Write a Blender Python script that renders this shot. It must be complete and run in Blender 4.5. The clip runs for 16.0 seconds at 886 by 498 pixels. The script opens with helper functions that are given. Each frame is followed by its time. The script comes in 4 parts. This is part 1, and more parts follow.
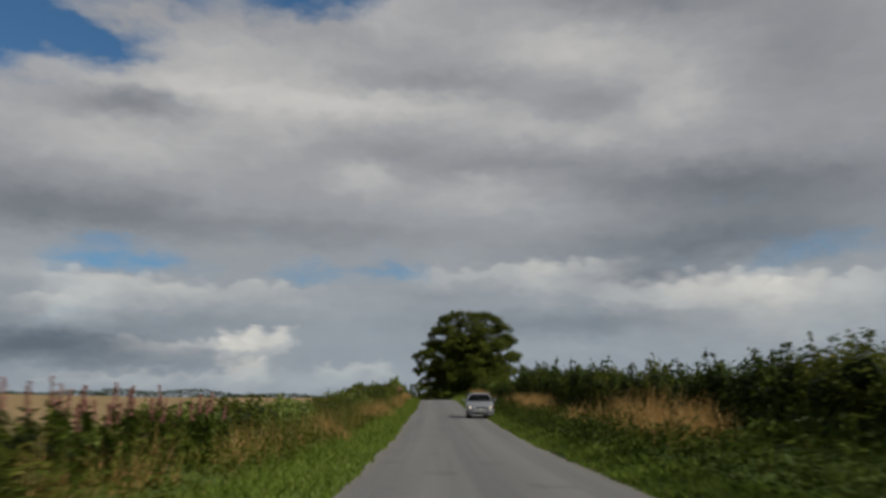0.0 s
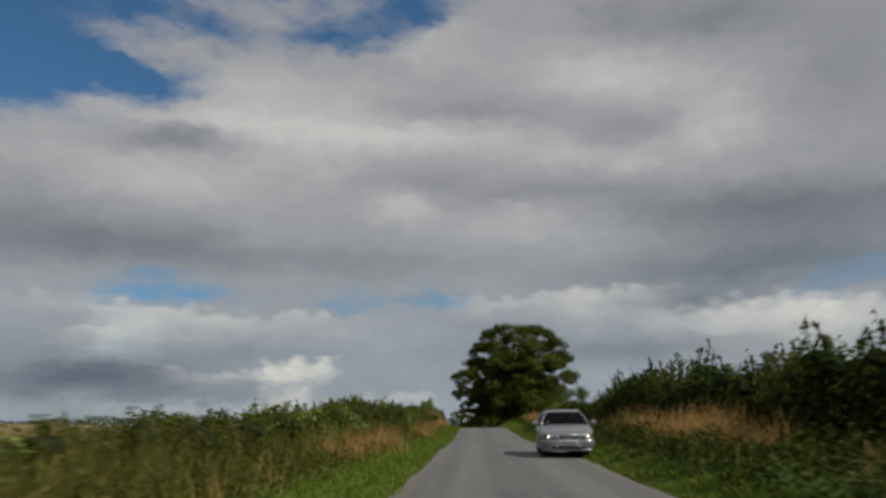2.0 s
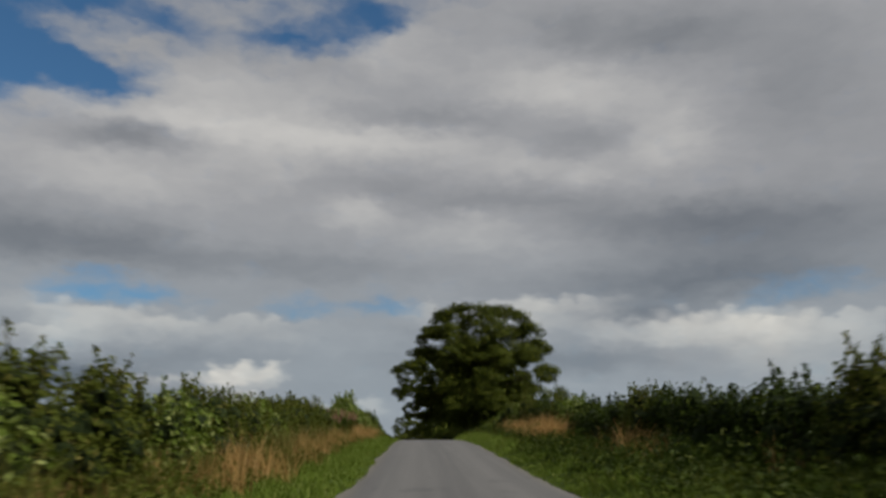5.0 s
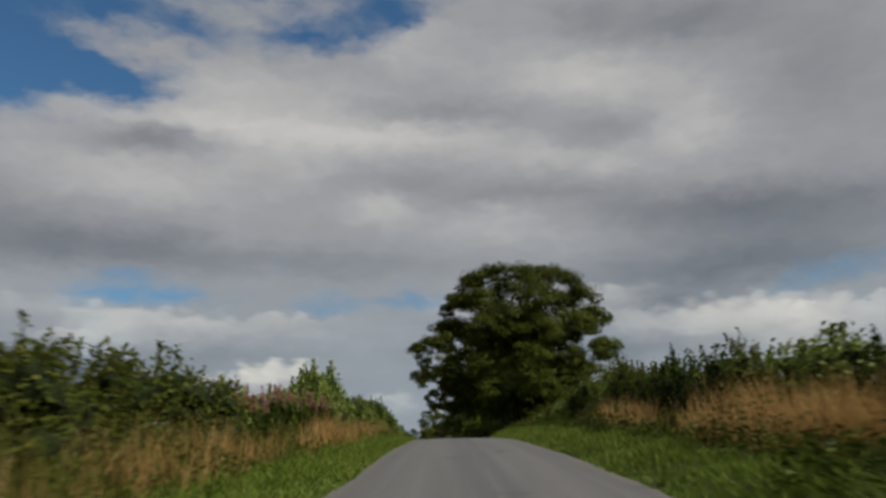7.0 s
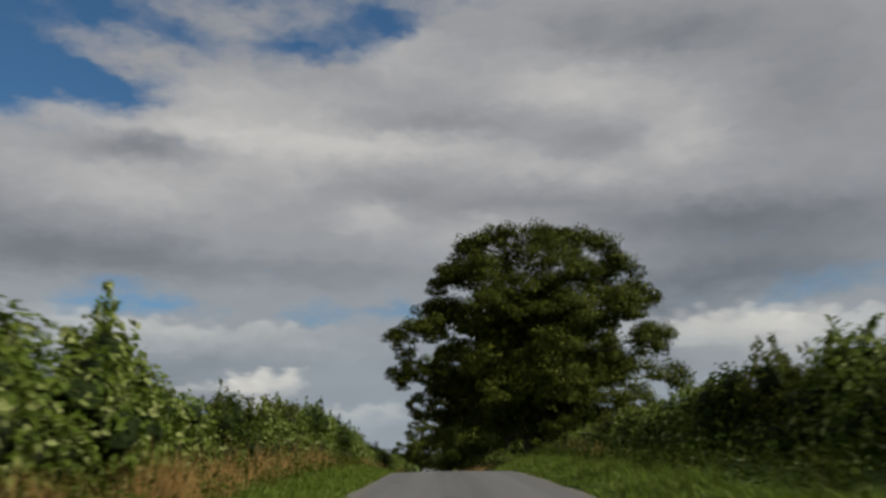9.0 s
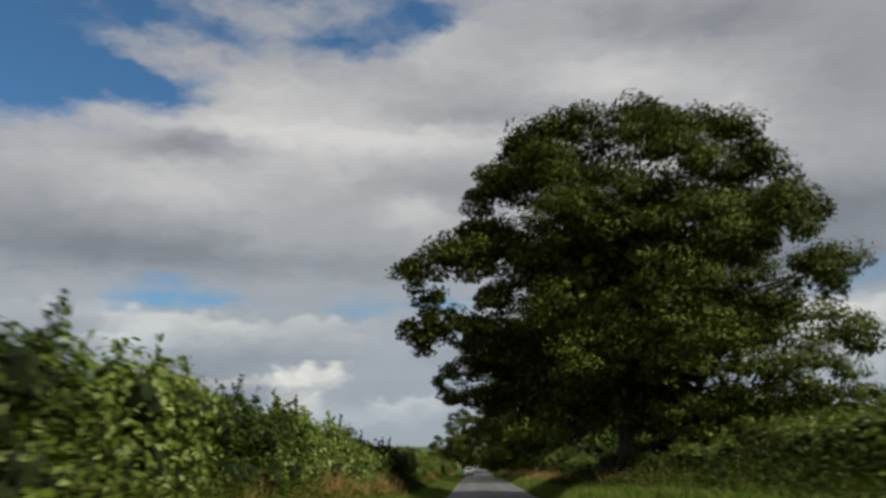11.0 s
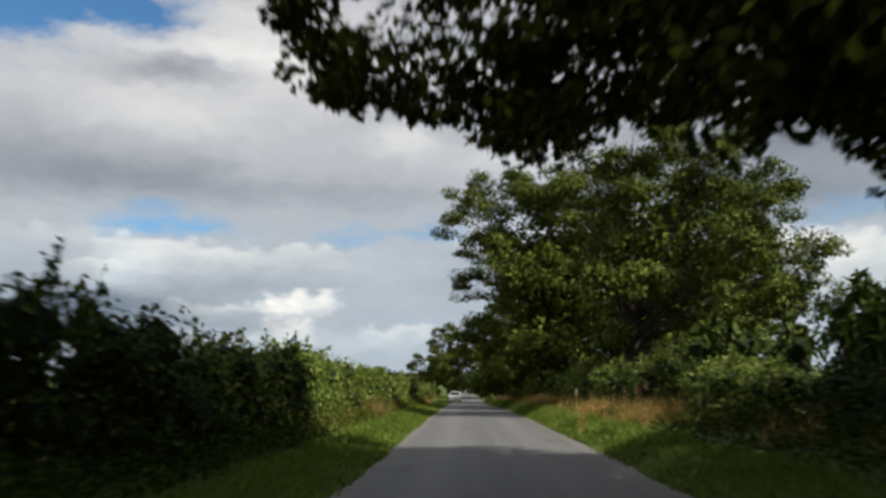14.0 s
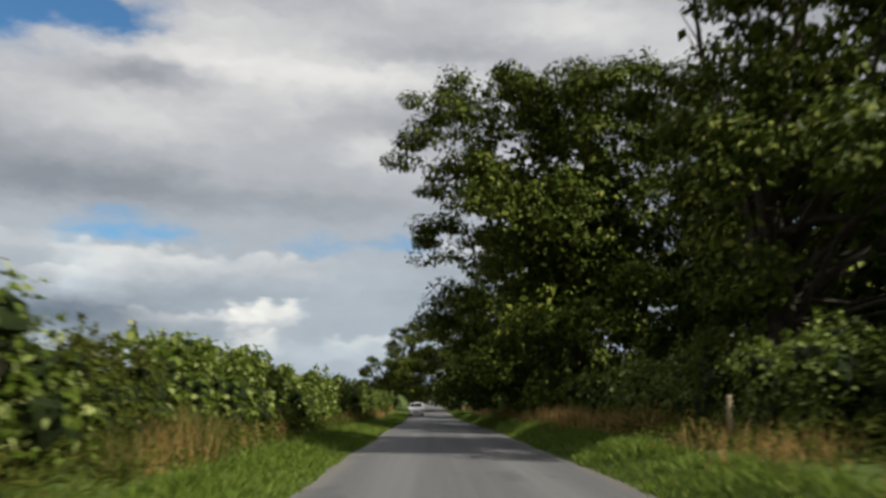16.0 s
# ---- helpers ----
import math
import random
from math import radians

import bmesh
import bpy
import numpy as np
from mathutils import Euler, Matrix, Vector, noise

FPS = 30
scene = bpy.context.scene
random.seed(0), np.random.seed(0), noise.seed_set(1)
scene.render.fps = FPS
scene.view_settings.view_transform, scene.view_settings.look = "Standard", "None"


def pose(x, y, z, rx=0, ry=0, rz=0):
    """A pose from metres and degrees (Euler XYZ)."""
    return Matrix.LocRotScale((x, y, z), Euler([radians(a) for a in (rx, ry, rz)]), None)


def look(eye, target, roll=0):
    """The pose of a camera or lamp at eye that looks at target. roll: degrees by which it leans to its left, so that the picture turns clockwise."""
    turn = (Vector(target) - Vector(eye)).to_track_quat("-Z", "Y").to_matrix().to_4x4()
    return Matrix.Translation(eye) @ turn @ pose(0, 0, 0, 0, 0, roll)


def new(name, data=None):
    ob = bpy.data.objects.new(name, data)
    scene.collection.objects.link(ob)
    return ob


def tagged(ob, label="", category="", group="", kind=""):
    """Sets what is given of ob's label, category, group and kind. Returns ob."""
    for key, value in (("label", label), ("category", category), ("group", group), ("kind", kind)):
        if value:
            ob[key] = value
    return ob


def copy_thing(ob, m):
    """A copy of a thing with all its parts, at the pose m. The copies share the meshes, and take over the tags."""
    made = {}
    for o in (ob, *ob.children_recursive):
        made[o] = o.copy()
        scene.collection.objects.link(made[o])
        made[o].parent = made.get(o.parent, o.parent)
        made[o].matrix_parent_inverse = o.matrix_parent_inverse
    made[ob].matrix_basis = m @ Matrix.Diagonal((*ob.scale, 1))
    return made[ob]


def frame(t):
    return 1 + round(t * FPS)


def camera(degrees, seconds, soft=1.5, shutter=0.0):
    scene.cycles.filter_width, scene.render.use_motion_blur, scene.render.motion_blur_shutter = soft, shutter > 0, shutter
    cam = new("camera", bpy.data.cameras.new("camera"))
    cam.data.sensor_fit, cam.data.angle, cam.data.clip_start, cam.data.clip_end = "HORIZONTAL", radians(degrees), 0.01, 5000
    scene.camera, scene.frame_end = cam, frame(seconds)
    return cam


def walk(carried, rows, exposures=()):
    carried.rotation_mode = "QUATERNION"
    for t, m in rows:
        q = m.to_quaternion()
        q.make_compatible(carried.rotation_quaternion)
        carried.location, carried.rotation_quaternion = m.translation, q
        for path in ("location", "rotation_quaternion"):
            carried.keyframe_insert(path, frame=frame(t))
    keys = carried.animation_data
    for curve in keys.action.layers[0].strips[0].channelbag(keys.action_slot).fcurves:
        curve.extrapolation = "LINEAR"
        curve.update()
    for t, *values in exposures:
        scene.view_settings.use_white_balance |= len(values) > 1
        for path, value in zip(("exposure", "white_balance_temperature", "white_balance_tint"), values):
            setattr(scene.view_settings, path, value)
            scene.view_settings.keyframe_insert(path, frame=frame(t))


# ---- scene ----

# ---------------------------------------------------------------- the lane: plan and profile
EYE = 1.3            # the camera's height over the road
HALF = 2.45          # half the road's width
SPEED = 12.0         # metres a second

PROF_Y = (-60, -20, 0, 12, 25, 38, 44, 50, 57, 78, 84, 95, 108, 118, 128, 138, 144, 150, 156, 162, 168, 176, 187, 204, 230, 254, 280, 400, 600)
PROF_Z = (0.3, 0.1, 0, -0.03, 0.06, 0.32, 0.50, 0.76, 0.95, 1.28, 1.43, 1.95, 2.42, 2.70, 2.86, 2.93, 2.88, 2.70, 2.40, 2.05, 1.69, 1.36, 1.12, 0.79, 0.14, -0.66, -1.36, -2.16, -2.6)
_py = np.arange(-120.0, 700.0, 1.0)
_pk = np.exp(-0.5 * (np.arange(-18, 19) / 4.0) ** 2)
_pz = np.convolve(np.pad(np.interp(_py, PROF_Y, PROF_Z), 18, mode="edge"), _pk / _pk.sum(), mode="valid")


def road_z(y):
    return np.interp(y, _py, _pz)


def road_x(y):
    """The middle of the road: a long, slight bend to the left."""
    y = np.clip(y, -200.0, 420.0)
    return 0.85 - 0.010 * y - 0.0000469 * y * y * (y > 0)


# ---------------------------------------------------------------- camera
cam = camera(58.0, 16.0, soft=3.0, shutter=0.45)
# seconds, yaw (left), pitch (up), roll
TURNS = [
    (0.0, 0.00, 11.39, -0.49),
    (0.5, 0.01, 11.52, -0.25),
    (1.0, 0.52, 11.71, -0.19),
    (1.5, 2.02, 12.57, -0.58),
    (2.0, 2.93, 13.47, -0.75),
    (2.5, 1.40, 13.13, -0.86),
    (3.0, 0.99, 12.60, -0.28),
    (3.5, -0.97, 12.40, 0.11),
    (4.0, -0.61, 14.50, 0.41),
    (6.5, 0.25, 12.92, -1.44),
    (7.0, 1.26, 13.52, -1.23),
    (7.5, 1.20, 13.86, -1.24),
    (8.0, 1.06, 14.35, -0.83),
    (8.5, 0.58, 14.43, -0.91),
    (9.0, 0.58, 14.22, -1.03),
    (11.5, 3.96, 13.41, -1.00),
    (12.0, 2.07, 12.48, -0.97),
    (12.5, 0.76, 10.92, -0.92),
    (13.0, 1.22, 9.59, -0.66),
    (13.5, 1.66, 8.93, -0.10),
    (14.0, 3.06, 8.70, -0.58),
    (14.5, 3.37, 9.82, 0.22),
    (15.0, 0.73, 9.38, 0.75),
    (15.5, 1.16, 9.89, 0.70),
    (16.0, 0.64, 9.52, 0.00),
]
OFF_T, OFF_X = (0, 2, 3.5, 5, 7, 16), (-0.85, -0.95, -0.97, -0.8, -0.6, -0.6)


def stand(t):
    y = SPEED * t
    return Vector((float(road_x(y) + np.interp(t, OFF_T, OFF_X)), y, float(road_z(y)) + EYE))


def facing(t, yaw, pitch, roll):
    eye = stand(t)
    a, b = radians(yaw), radians(pitch)
    return look(eye, eye + Vector((-math.sin(a) * math.cos(b), math.cos(a) * math.cos(b), math.sin(b))), roll)


walk(cam, [(t, facing(t, a, b, c)) for t, a, b, c in TURNS],
     exposures=[(0, -0.03, 6400, 8.6), (9.2, -0.03, 6400, 8.6), (11.3, 0.32, 6350, 8.4), (12.5, 0.57, 6350, 8.4), (13.6, 0.62, 6350, 8.4), (14.2, 0.68, 6350, 8.4), (15.2, 0.58, 6350, 8.4), (16, 0.55, 6350, 8.4)])

# ---------------------------------------------------------------- sky and sun
SUN_AZ, SUN_EL = 112.0, 43.0     # degrees clockwise from the road's direction, and above the horizon

# gaps of blue, lighter and darker parts of the cloud, and banks with firm tops:
# azimuth (to the right), elevation, half widths, amount
GAPS_HIGH = (
    (-32.2, 25.7, 3.65, 2.43, 1.0), (-28.8, 24.2, 4.46, 1.42, 0.9), (-24.3, 24.2, 2.83, 1.01, 0.9),
    (-26.2, 28.4, 2.43, 0.81, 0.9), (-34.0, 24.0, 3.24, 2.02, 0.8), (-20.6, 28.1, 2.02, 0.89, 0.7),
    (-18.1, 27.1, 2.43, 0.81, 0.4), (-10.8, 28.0, 3.24, 0.89, 0.7), (-7.3, 28.9, 1.82, 1.42, 0.7),
    (-4.7, 30.1, 1.82, 1.01, 1.0), (-12.6, 28.3, 2.43, 1.62, 0.45), (-38.8, 24.2, 6.48, 3.65, 1.0),
    (-12.7, 32.0, 10.53, 1.62, 0.8), (-29.8, 30.3, 8.1, 2.02, 0.9),
)
GAPS_LOW = (
    (-21.0, 10.0, 3.04, 0.69, 0.8), (-24.4, 10.4, 2.43, 0.57, 0.5), (-23.3, 11.4, 1.62, 0.41, 0.55),
    (-9.3, 9.7, 2.23, 0.65, 0.65), (-3.8, 10.1, 1.62, 0.69, 0.85), (25.3, 10.2, 2.83, 0.89, 0.7),
    (13.6, 9.8, 2.43, 0.57, 0.2),
)
BRIGHT_HIGH = (
    (-25.2, 17.3, 6.08, 1.82, 0.12), (-23.0, 21.9, 6.08, 0.89, 0.1), (-32.2, 20.1, 3.24, 2.02, 0.03),
    (-12.4, 21.8, 5.67, 2.83, 0.13), (-3.9, 21.4, 6.48, 0.89, 0.12), (6.3, 20.0, 4.86, 1.01, 0.1),
    (11.2, 18.6, 2.02, 0.81, 0.08), (10.0, 25.1, 6.48, 2.02, 0.14), (17.0, 21.1, 3.24, 1.62, 0.14),
    (-5.6, 16.8, 2.02, 1.13, 0.12), (3.6, 15.4, 4.46, 1.01, 0.08), (8.5, 13.9, 3.65, 1.22, 0.07),
    (-3.8, 28.2, 2.83, 1.62, 0.08), (-17.9, 24.1, 3.24, 2.02, 0.06), (-15.8, 14.1, 2.83, 1.01, 0.05),
    (-0.6, 13.9, 4.05, 1.62, 0.04),
)
DARK_HIGH = (
    (-22.1, 20.5, 3.04, 0.69, -0.22), (-31.1, 15.9, 4.05, 1.62, -0.08), (-26.1, 14.2, 10.12, 1.42, -0.09),
    (-30.8, 12.7, 4.86, 1.22, -0.05), (-22.3, 12.8, 12.15, 1.01, -0.12), (-4.3, 18.4, 3.65, 0.73, -0.09),
    (5.4, 17.3, 6.48, 0.61, -0.1), (0.5, 23.3, 6.08, 0.73, -0.1), (11.8, 21.3, 4.46, 1.01, -0.11),
    (17.2, 27.6, 5.27, 1.62, -0.17), (10.3, 29.2, 2.43, 1.01, -0.1), (26.1, 24.0, 3.65, 3.24, -0.1),
    (22.1, 14.2, 8.91, 1.82, -0.19), (16.0, 15.6, 8.1, 1.01, -0.1), (19.3, 11.1, 8.91, 1.22, -0.2),
    (-6.4, 12.3, 6.08, 1.01, -0.05),
)
LOW_TONES = (
    (-24.6, 6.6, 1.38, 1.7, 0.11), (14.3, 9.0, 2.83, 0.65, -0.15), (-28.0, 4.4, 6.08, 1.01, -0.2),
    (-18.9, 6.1, 5.27, 0.73, -0.1), (-19.9, 3.4, 8.1, 0.73, -0.13), (9.5, 6.0, 8.91, 0.81, -0.15),
    (0.9, 8.1, 2.83, 0.57, -0.08), (-23.6, 4.6, 4.05, 0.61, -0.12), (-30.2, 7.0, 3.65, 1.01, -0.04),
    (-6.4, 7.1, 3.65, 1.62, 0.03), (6.7, 4.3, 3.24, 1.01, 0.04), (-10.4, 2.4, 12.15, 0.81, 0.05),
)
BANKS = (
    (-22.1, 9.5, 3.85, 1.82, 0.19), (-14.8, 9.1, 4.66, 1.46, 0.15), (-27.3, 8.0, 1.82, 1.13, 0.14),
    (-30.5, 9.9, 3.85, 1.46, 0.06), (-13.0, 5.9, 2.11, 1.38, 0.36), (-18.1, 5.2, 4.66, 0.81, 0.24),
    (-13.8, 4.0, 1.54, 1.13, 0.24), (-6.4, 3.6, 2.43, 0.57, 0.16), (9.5, 10.8, 3.44, 1.94, 0.22),
    (3.0, 10.4, 4.25, 1.38, 0.16), (19.9, 9.6, 4.46, 2.83, 0.2), (15.1, 9.1, 3.65, 2.23, 0.16),
    (24.8, 8.9, 4.86, 3.04, 0.19), (-20.6, 3.0, 6.08, 0.57, 0.12),
)


class Nodes:
    """Short hand for node trees."""

    def __init__(self, tree):
        self.tree = tree
        tree.nodes.clear()

    def add(self, kind, links=(), **settings):
        node = self.tree.nodes.new(kind)
        for key, value in settings.items():
            setattr(node, key, value)
        for socket, value in dict(links).items():
            slot = node.inputs[socket]
            if isinstance(value, bpy.types.NodeSocket):
                self.tree.links.new(value, slot)
            else:
                slot.default_value = value
        return node

    def math(self, operation, a, b=0.0, c=0.0, clamp=False):
        return self.add("ShaderNodeMath", {0: a, 1: b, 2: c}, operation=operation, use_clamp=clamp).outputs[0]

    def vec(self, operation, a, b=(0, 0, 0), out=0):
        return self.add("ShaderNodeVectorMath", {0: a, 1: b}, operation=operation).outputs[out]

    def noise(self, vector, scale, detail=4.0, rough=0.55, out="Fac"):
        return self.add("ShaderNodeTexNoise", {"Vector": vector, "Scale": scale, "Detail": detail, "Roughness": rough}).outputs[out]

    def mix(self, fac, a, b):
        node = self.add("ShaderNodeMix", {0: fac}, data_type="RGBA")
        for slot, value in ((6, a), (7, b)):
            if isinstance(value, bpy.types.NodeSocket):
                self.tree.links.new(value, node.inputs[slot])
            else:
                node.inputs[slot].default_value = (*value, 1.0)
        return node.outputs[2]

    def ramp(self, fac, low, high):
        return self.add("ShaderNodeMapRange", {0: fac, 1: low, 2: high, 3: 0.0, 4: 1.0}, interpolation_type="SMOOTHSTEP").outputs[0]


def make_world():
    world = bpy.data.worlds.new("sky")
    scene.world = world
    world.use_nodes = True
    n = Nodes(world.node_tree)
    way = n.add("ShaderNodeTexCoord").outputs["Generated"]
    part = n.add("ShaderNodeSeparateXYZ", {0: way})
    az = n.math("MULTIPLY", n.math("ARCTAN2", part.outputs[0], part.outputs[1]), 57.2958)
    el = n.math("MULTIPLY", n.math("ARCSINE", part.outputs[2]), 57.2958)
    spot = n.add("ShaderNodeCombineXYZ", {0: az, 1: el, 2: 0.0}).outputs[0]
    # clouds lie flat: narrower in elevation than across
    flat = n.vec("MULTIPLY", spot, (0.055, 0.115, 1.0))
    swirl = n.vec("SUBTRACT", n.noise(flat, 3.0, 3.0, 0.5, "Color"), (0.5, 0.5, 0.5))
    warped = n.vec("ADD", spot, n.vec("MULTIPLY", swirl, (3.0, 1.3, 0.0)))
    fine = n.vec("SUBTRACT", n.noise(flat, 10.0, 4.0, 0.52, "Color"), (0.5, 0.5, 0.5))
    warped = n.vec("ADD", warped, n.vec("MULTIPLY", fine, (3.0, 1.7, 0.0)))

    def total(rows):
        out = 0.0
        for a, e, wa, we, amount in rows:
            d = n.vec("MULTIPLY", n.vec("SUBTRACT", warped, (a, e, 0)), (1 / wa, 1 / we, 0))
            out = n.math("MULTIPLY_ADD", n.math("POWER", 0.52, n.vec("DOT_PRODUCT", d, d, out=1)), amount, out)
        return out

    # heaped tops: knobbly outlines against the cloud behind, fading downwards
    knobs = n.add("ShaderNodeTexVoronoi", {"Vector": n.vec("ADD", n.vec("MULTIPLY", spot, (0.8, 1.25, 1.0)), n.vec("MULTIPLY", fine, (1.1, 1.1, 0.0))), "Scale": 1.0, "Smoothness": 0.45}, feature="SMOOTH_F1").outputs["Distance"]
    heaped = n.vec("ADD", spot, n.vec("MULTIPLY", fine, (3.4, 1.5, 0.0)))
    crest = n.math("MULTIPLY_ADD", n.math("SUBTRACT", 0.5, knobs), -1.0, n.add("ShaderNodeSeparateXYZ", {0: heaped}).outputs[1])
    along = n.add("ShaderNodeSeparateXYZ", {0: heaped}).outputs[0]

    def banked(rows):
        out = 0.0
        for a, e, wa, we, amount in rows:
            under = n.math("SUBTRACT", e - 0.35, crest)
            reach = n.math("POWER", 0.5, n.math("POWER", n.math("ABSOLUTE", n.math("DIVIDE", n.math("SUBTRACT", along, a), wa)), 4.0))
            fade = n.math("POWER", 0.5, n.math("POWER", n.math("MAXIMUM", n.math("DIVIDE", under, we), 0.0), 2.0))
            g = n.math("MULTIPLY", n.math("MULTIPLY", reach, fade), n.ramp(under, -0.30, 0.30))
            out = n.math("MULTIPLY_ADD", g, amount, out)
        return out

    holes = n.math("ADD", total(GAPS_HIGH), total(GAPS_LOW))
    puffs = n.math("ADD", n.math("ADD", total(BRIGHT_HIGH), total(DARK_HIGH)), total(LOW_TONES))
    firm = banked(BANKS)
    drift = n.vec("ADD", flat, n.vec("MULTIPLY", swirl, (0.35, 0.35, 0.0)))
    big = n.noise(drift, 1.5, 3.0, 0.5)
    curl = n.vec("ADD", flat, n.vec("MULTIPLY", fine, (0.14, 0.18, 0.0)))
    small = n.noise(curl, 6.0, 5.0, 0.5)
    # soft billows, lighter on the side of the sun
    lit = n.math("SUBTRACT", small, n.noise(n.vec("ADD", curl, (0.035, 0.045, 0.0)), 6.0, 5.0, 0.5))
    tone = n.math("MULTIPLY_ADD", n.math("SUBTRACT", big, 0.5), 0.14, 0.425)
    tone = n.math("MULTIPLY_ADD", n.math("SUBTRACT", small, 0.5), 0.12, tone)
    tone = n.math("MULTIPLY_ADD", lit, -0.14, tone)
    tone = n.math("MULTIPLY_ADD", puffs, 1.45, tone, clamp=True)
    tone = n.math("MULTIPLY_ADD", firm, n.math("MULTIPLY_ADD", knobs, -0.5, 1.25), tone, clamp=True)
    cloud = n.add("ShaderNodeValToRGB", {0: tone})
    ramp = cloud.color_ramp
    ramp.elements[0].position, ramp.elements[0].color = 0.0, (0.13, 0.145, 0.165, 1)
    ramp.elements[1].position, ramp.elements[1].color = 1.0, (0.80, 0.77, 0.70, 1)
    mid = ramp.elements.new(0.45)
    mid.color = (0.335, 0.338, 0.345, 1)
    # slate near the horizon, warmer grey overhead
    cast = n.mix(n.ramp(el, 2.0, 19.0), (0.90, 1.0, 1.08), (1.012, 1.0, 1.015))
    cast = n.mix(n.math("MULTIPLY", firm, 3.0, clamp=True), cast, (1.0, 1.0, 1.0))
    shaded = n.vec("MULTIPLY", cloud.outputs[0], cast)
    sky = n.add("ShaderNodeTexSky", sky_type="NISHITA", sun_disc=False, sun_elevation=radians(SUN_EL),
                sun_rotation=radians(SUN_AZ), ozone_density=2.0, dust_density=0.5)
    blue = n.vec("MULTIPLY", sky.outputs[0], (0.044, 0.068, 0.080))
    gap = n.ramp(n.math("MULTIPLY_ADD", n.math("SUBTRACT", small, 0.5), 1.2, holes), 0.05, 1.30)
    colour = n.mix(gap, shaded, blue)
    back = n.add("ShaderNodeBackground", {"Color": colour, "Strength": 1.0})
    n.add("ShaderNodeOutputWorld", {0: back.outputs[0]})


make_world()
sun = new("sun", bpy.data.lights.new("sun", "SUN"))
sun.data.energy, sun.data.angle, sun.data.color = 5.0, radians(0.6), (1.0, 0.93, 0.82)
_a, _e = radians(SUN_AZ), radians(SUN_EL)
SUN_DIR = Vector((math.sin(_a) * math.cos(_e), math.cos(_a) * math.cos(_e), math.sin(_e)))
sun.matrix_world = look(SUN_DIR * 50, (0, 0, 0))


# ---------------------------------------------------------------- materials
def material(name):
    m = bpy.data.materials.new(name)
    m.use_nodes = True
    return m, Nodes(m.node_tree)


def surface(n, colour, rough=0.6, bump=None, strength=0.3, metal=0.0, distance=0.02, **extra):
    b = n.add("ShaderNodeBsdfPrincipled", {"Base Color": colour, "Roughness": rough, "Metallic": metal, **extra})
    if bump is not None:
        n.tree.links.new(n.add("ShaderNodeBump", {"Height": bump, "Strength": strength, "Distance": distance}).outputs[0], b.inputs["Normal"])
    return b.outputs[0]


def finish(n, shader):
    n.add("ShaderNodeOutputMaterial", {0: shader})


def leaf_material(name, dark, light, pale, through_light=0.3, rough=0.5, pale_from=0.88, variety=0.75):
    """Leaves: each island takes its own tint, the thin blade lets some light through."""
    m, n = material(name)
    island = n.add("ShaderNodeNewGeometry").outputs["Random Per Island"]
    place = n.add("ShaderNodeTexCoord").outputs["Object"]
    patch = n.noise(place, 0.9, 2.0)
    c = n.mix(n.math("ADD", n.math("MULTIPLY", island, variety), 0.5 - 0.5 * variety), dark, light)
    c = n.mix(n.ramp(n.math("ADD", island, n.math("MULTIPLY", patch, 0.35)), pale_from, pale_from + 0.37), c, pale)
    c = n.mix(n.math("MULTIPLY", n.ramp(patch, 0.35, 0.7), 0.35), c, dark)
    b = n.add("ShaderNodeBsdfPrincipled", {"Base Color": c, "Roughness": rough, "Specular IOR Level": 0.05}).outputs[0]
    t = n.add("ShaderNodeBsdfTranslucent", {0: n.mix(0.5, c, light)}).outputs[0]
    finish(n, n.add("ShaderNodeMixShader", {0: through_light, 1: b, 2: t}).outputs[0])
    return m


def plain_material(name, a, b, scale=3.0, rough=0.7, bump=0.3, metal=0.0, distance=0.02):
    m, n = material(name)
    place = n.add("ShaderNodeTexCoord").outputs["Object"]
    coarse, fine = n.noise(place, scale, 4.0), n.noise(place, scale * 9, 5.0)
    c = n.mix(n.ramp(n.math("MULTIPLY_ADD", fine, 0.5, n.math("MULTIPLY", coarse, 0.6)), 0.3, 0.8), a, b)
    finish(n, surface(n, c, rough, fine, bump, metal, distance, **{"Specular IOR Level": 0.15}))
    return m


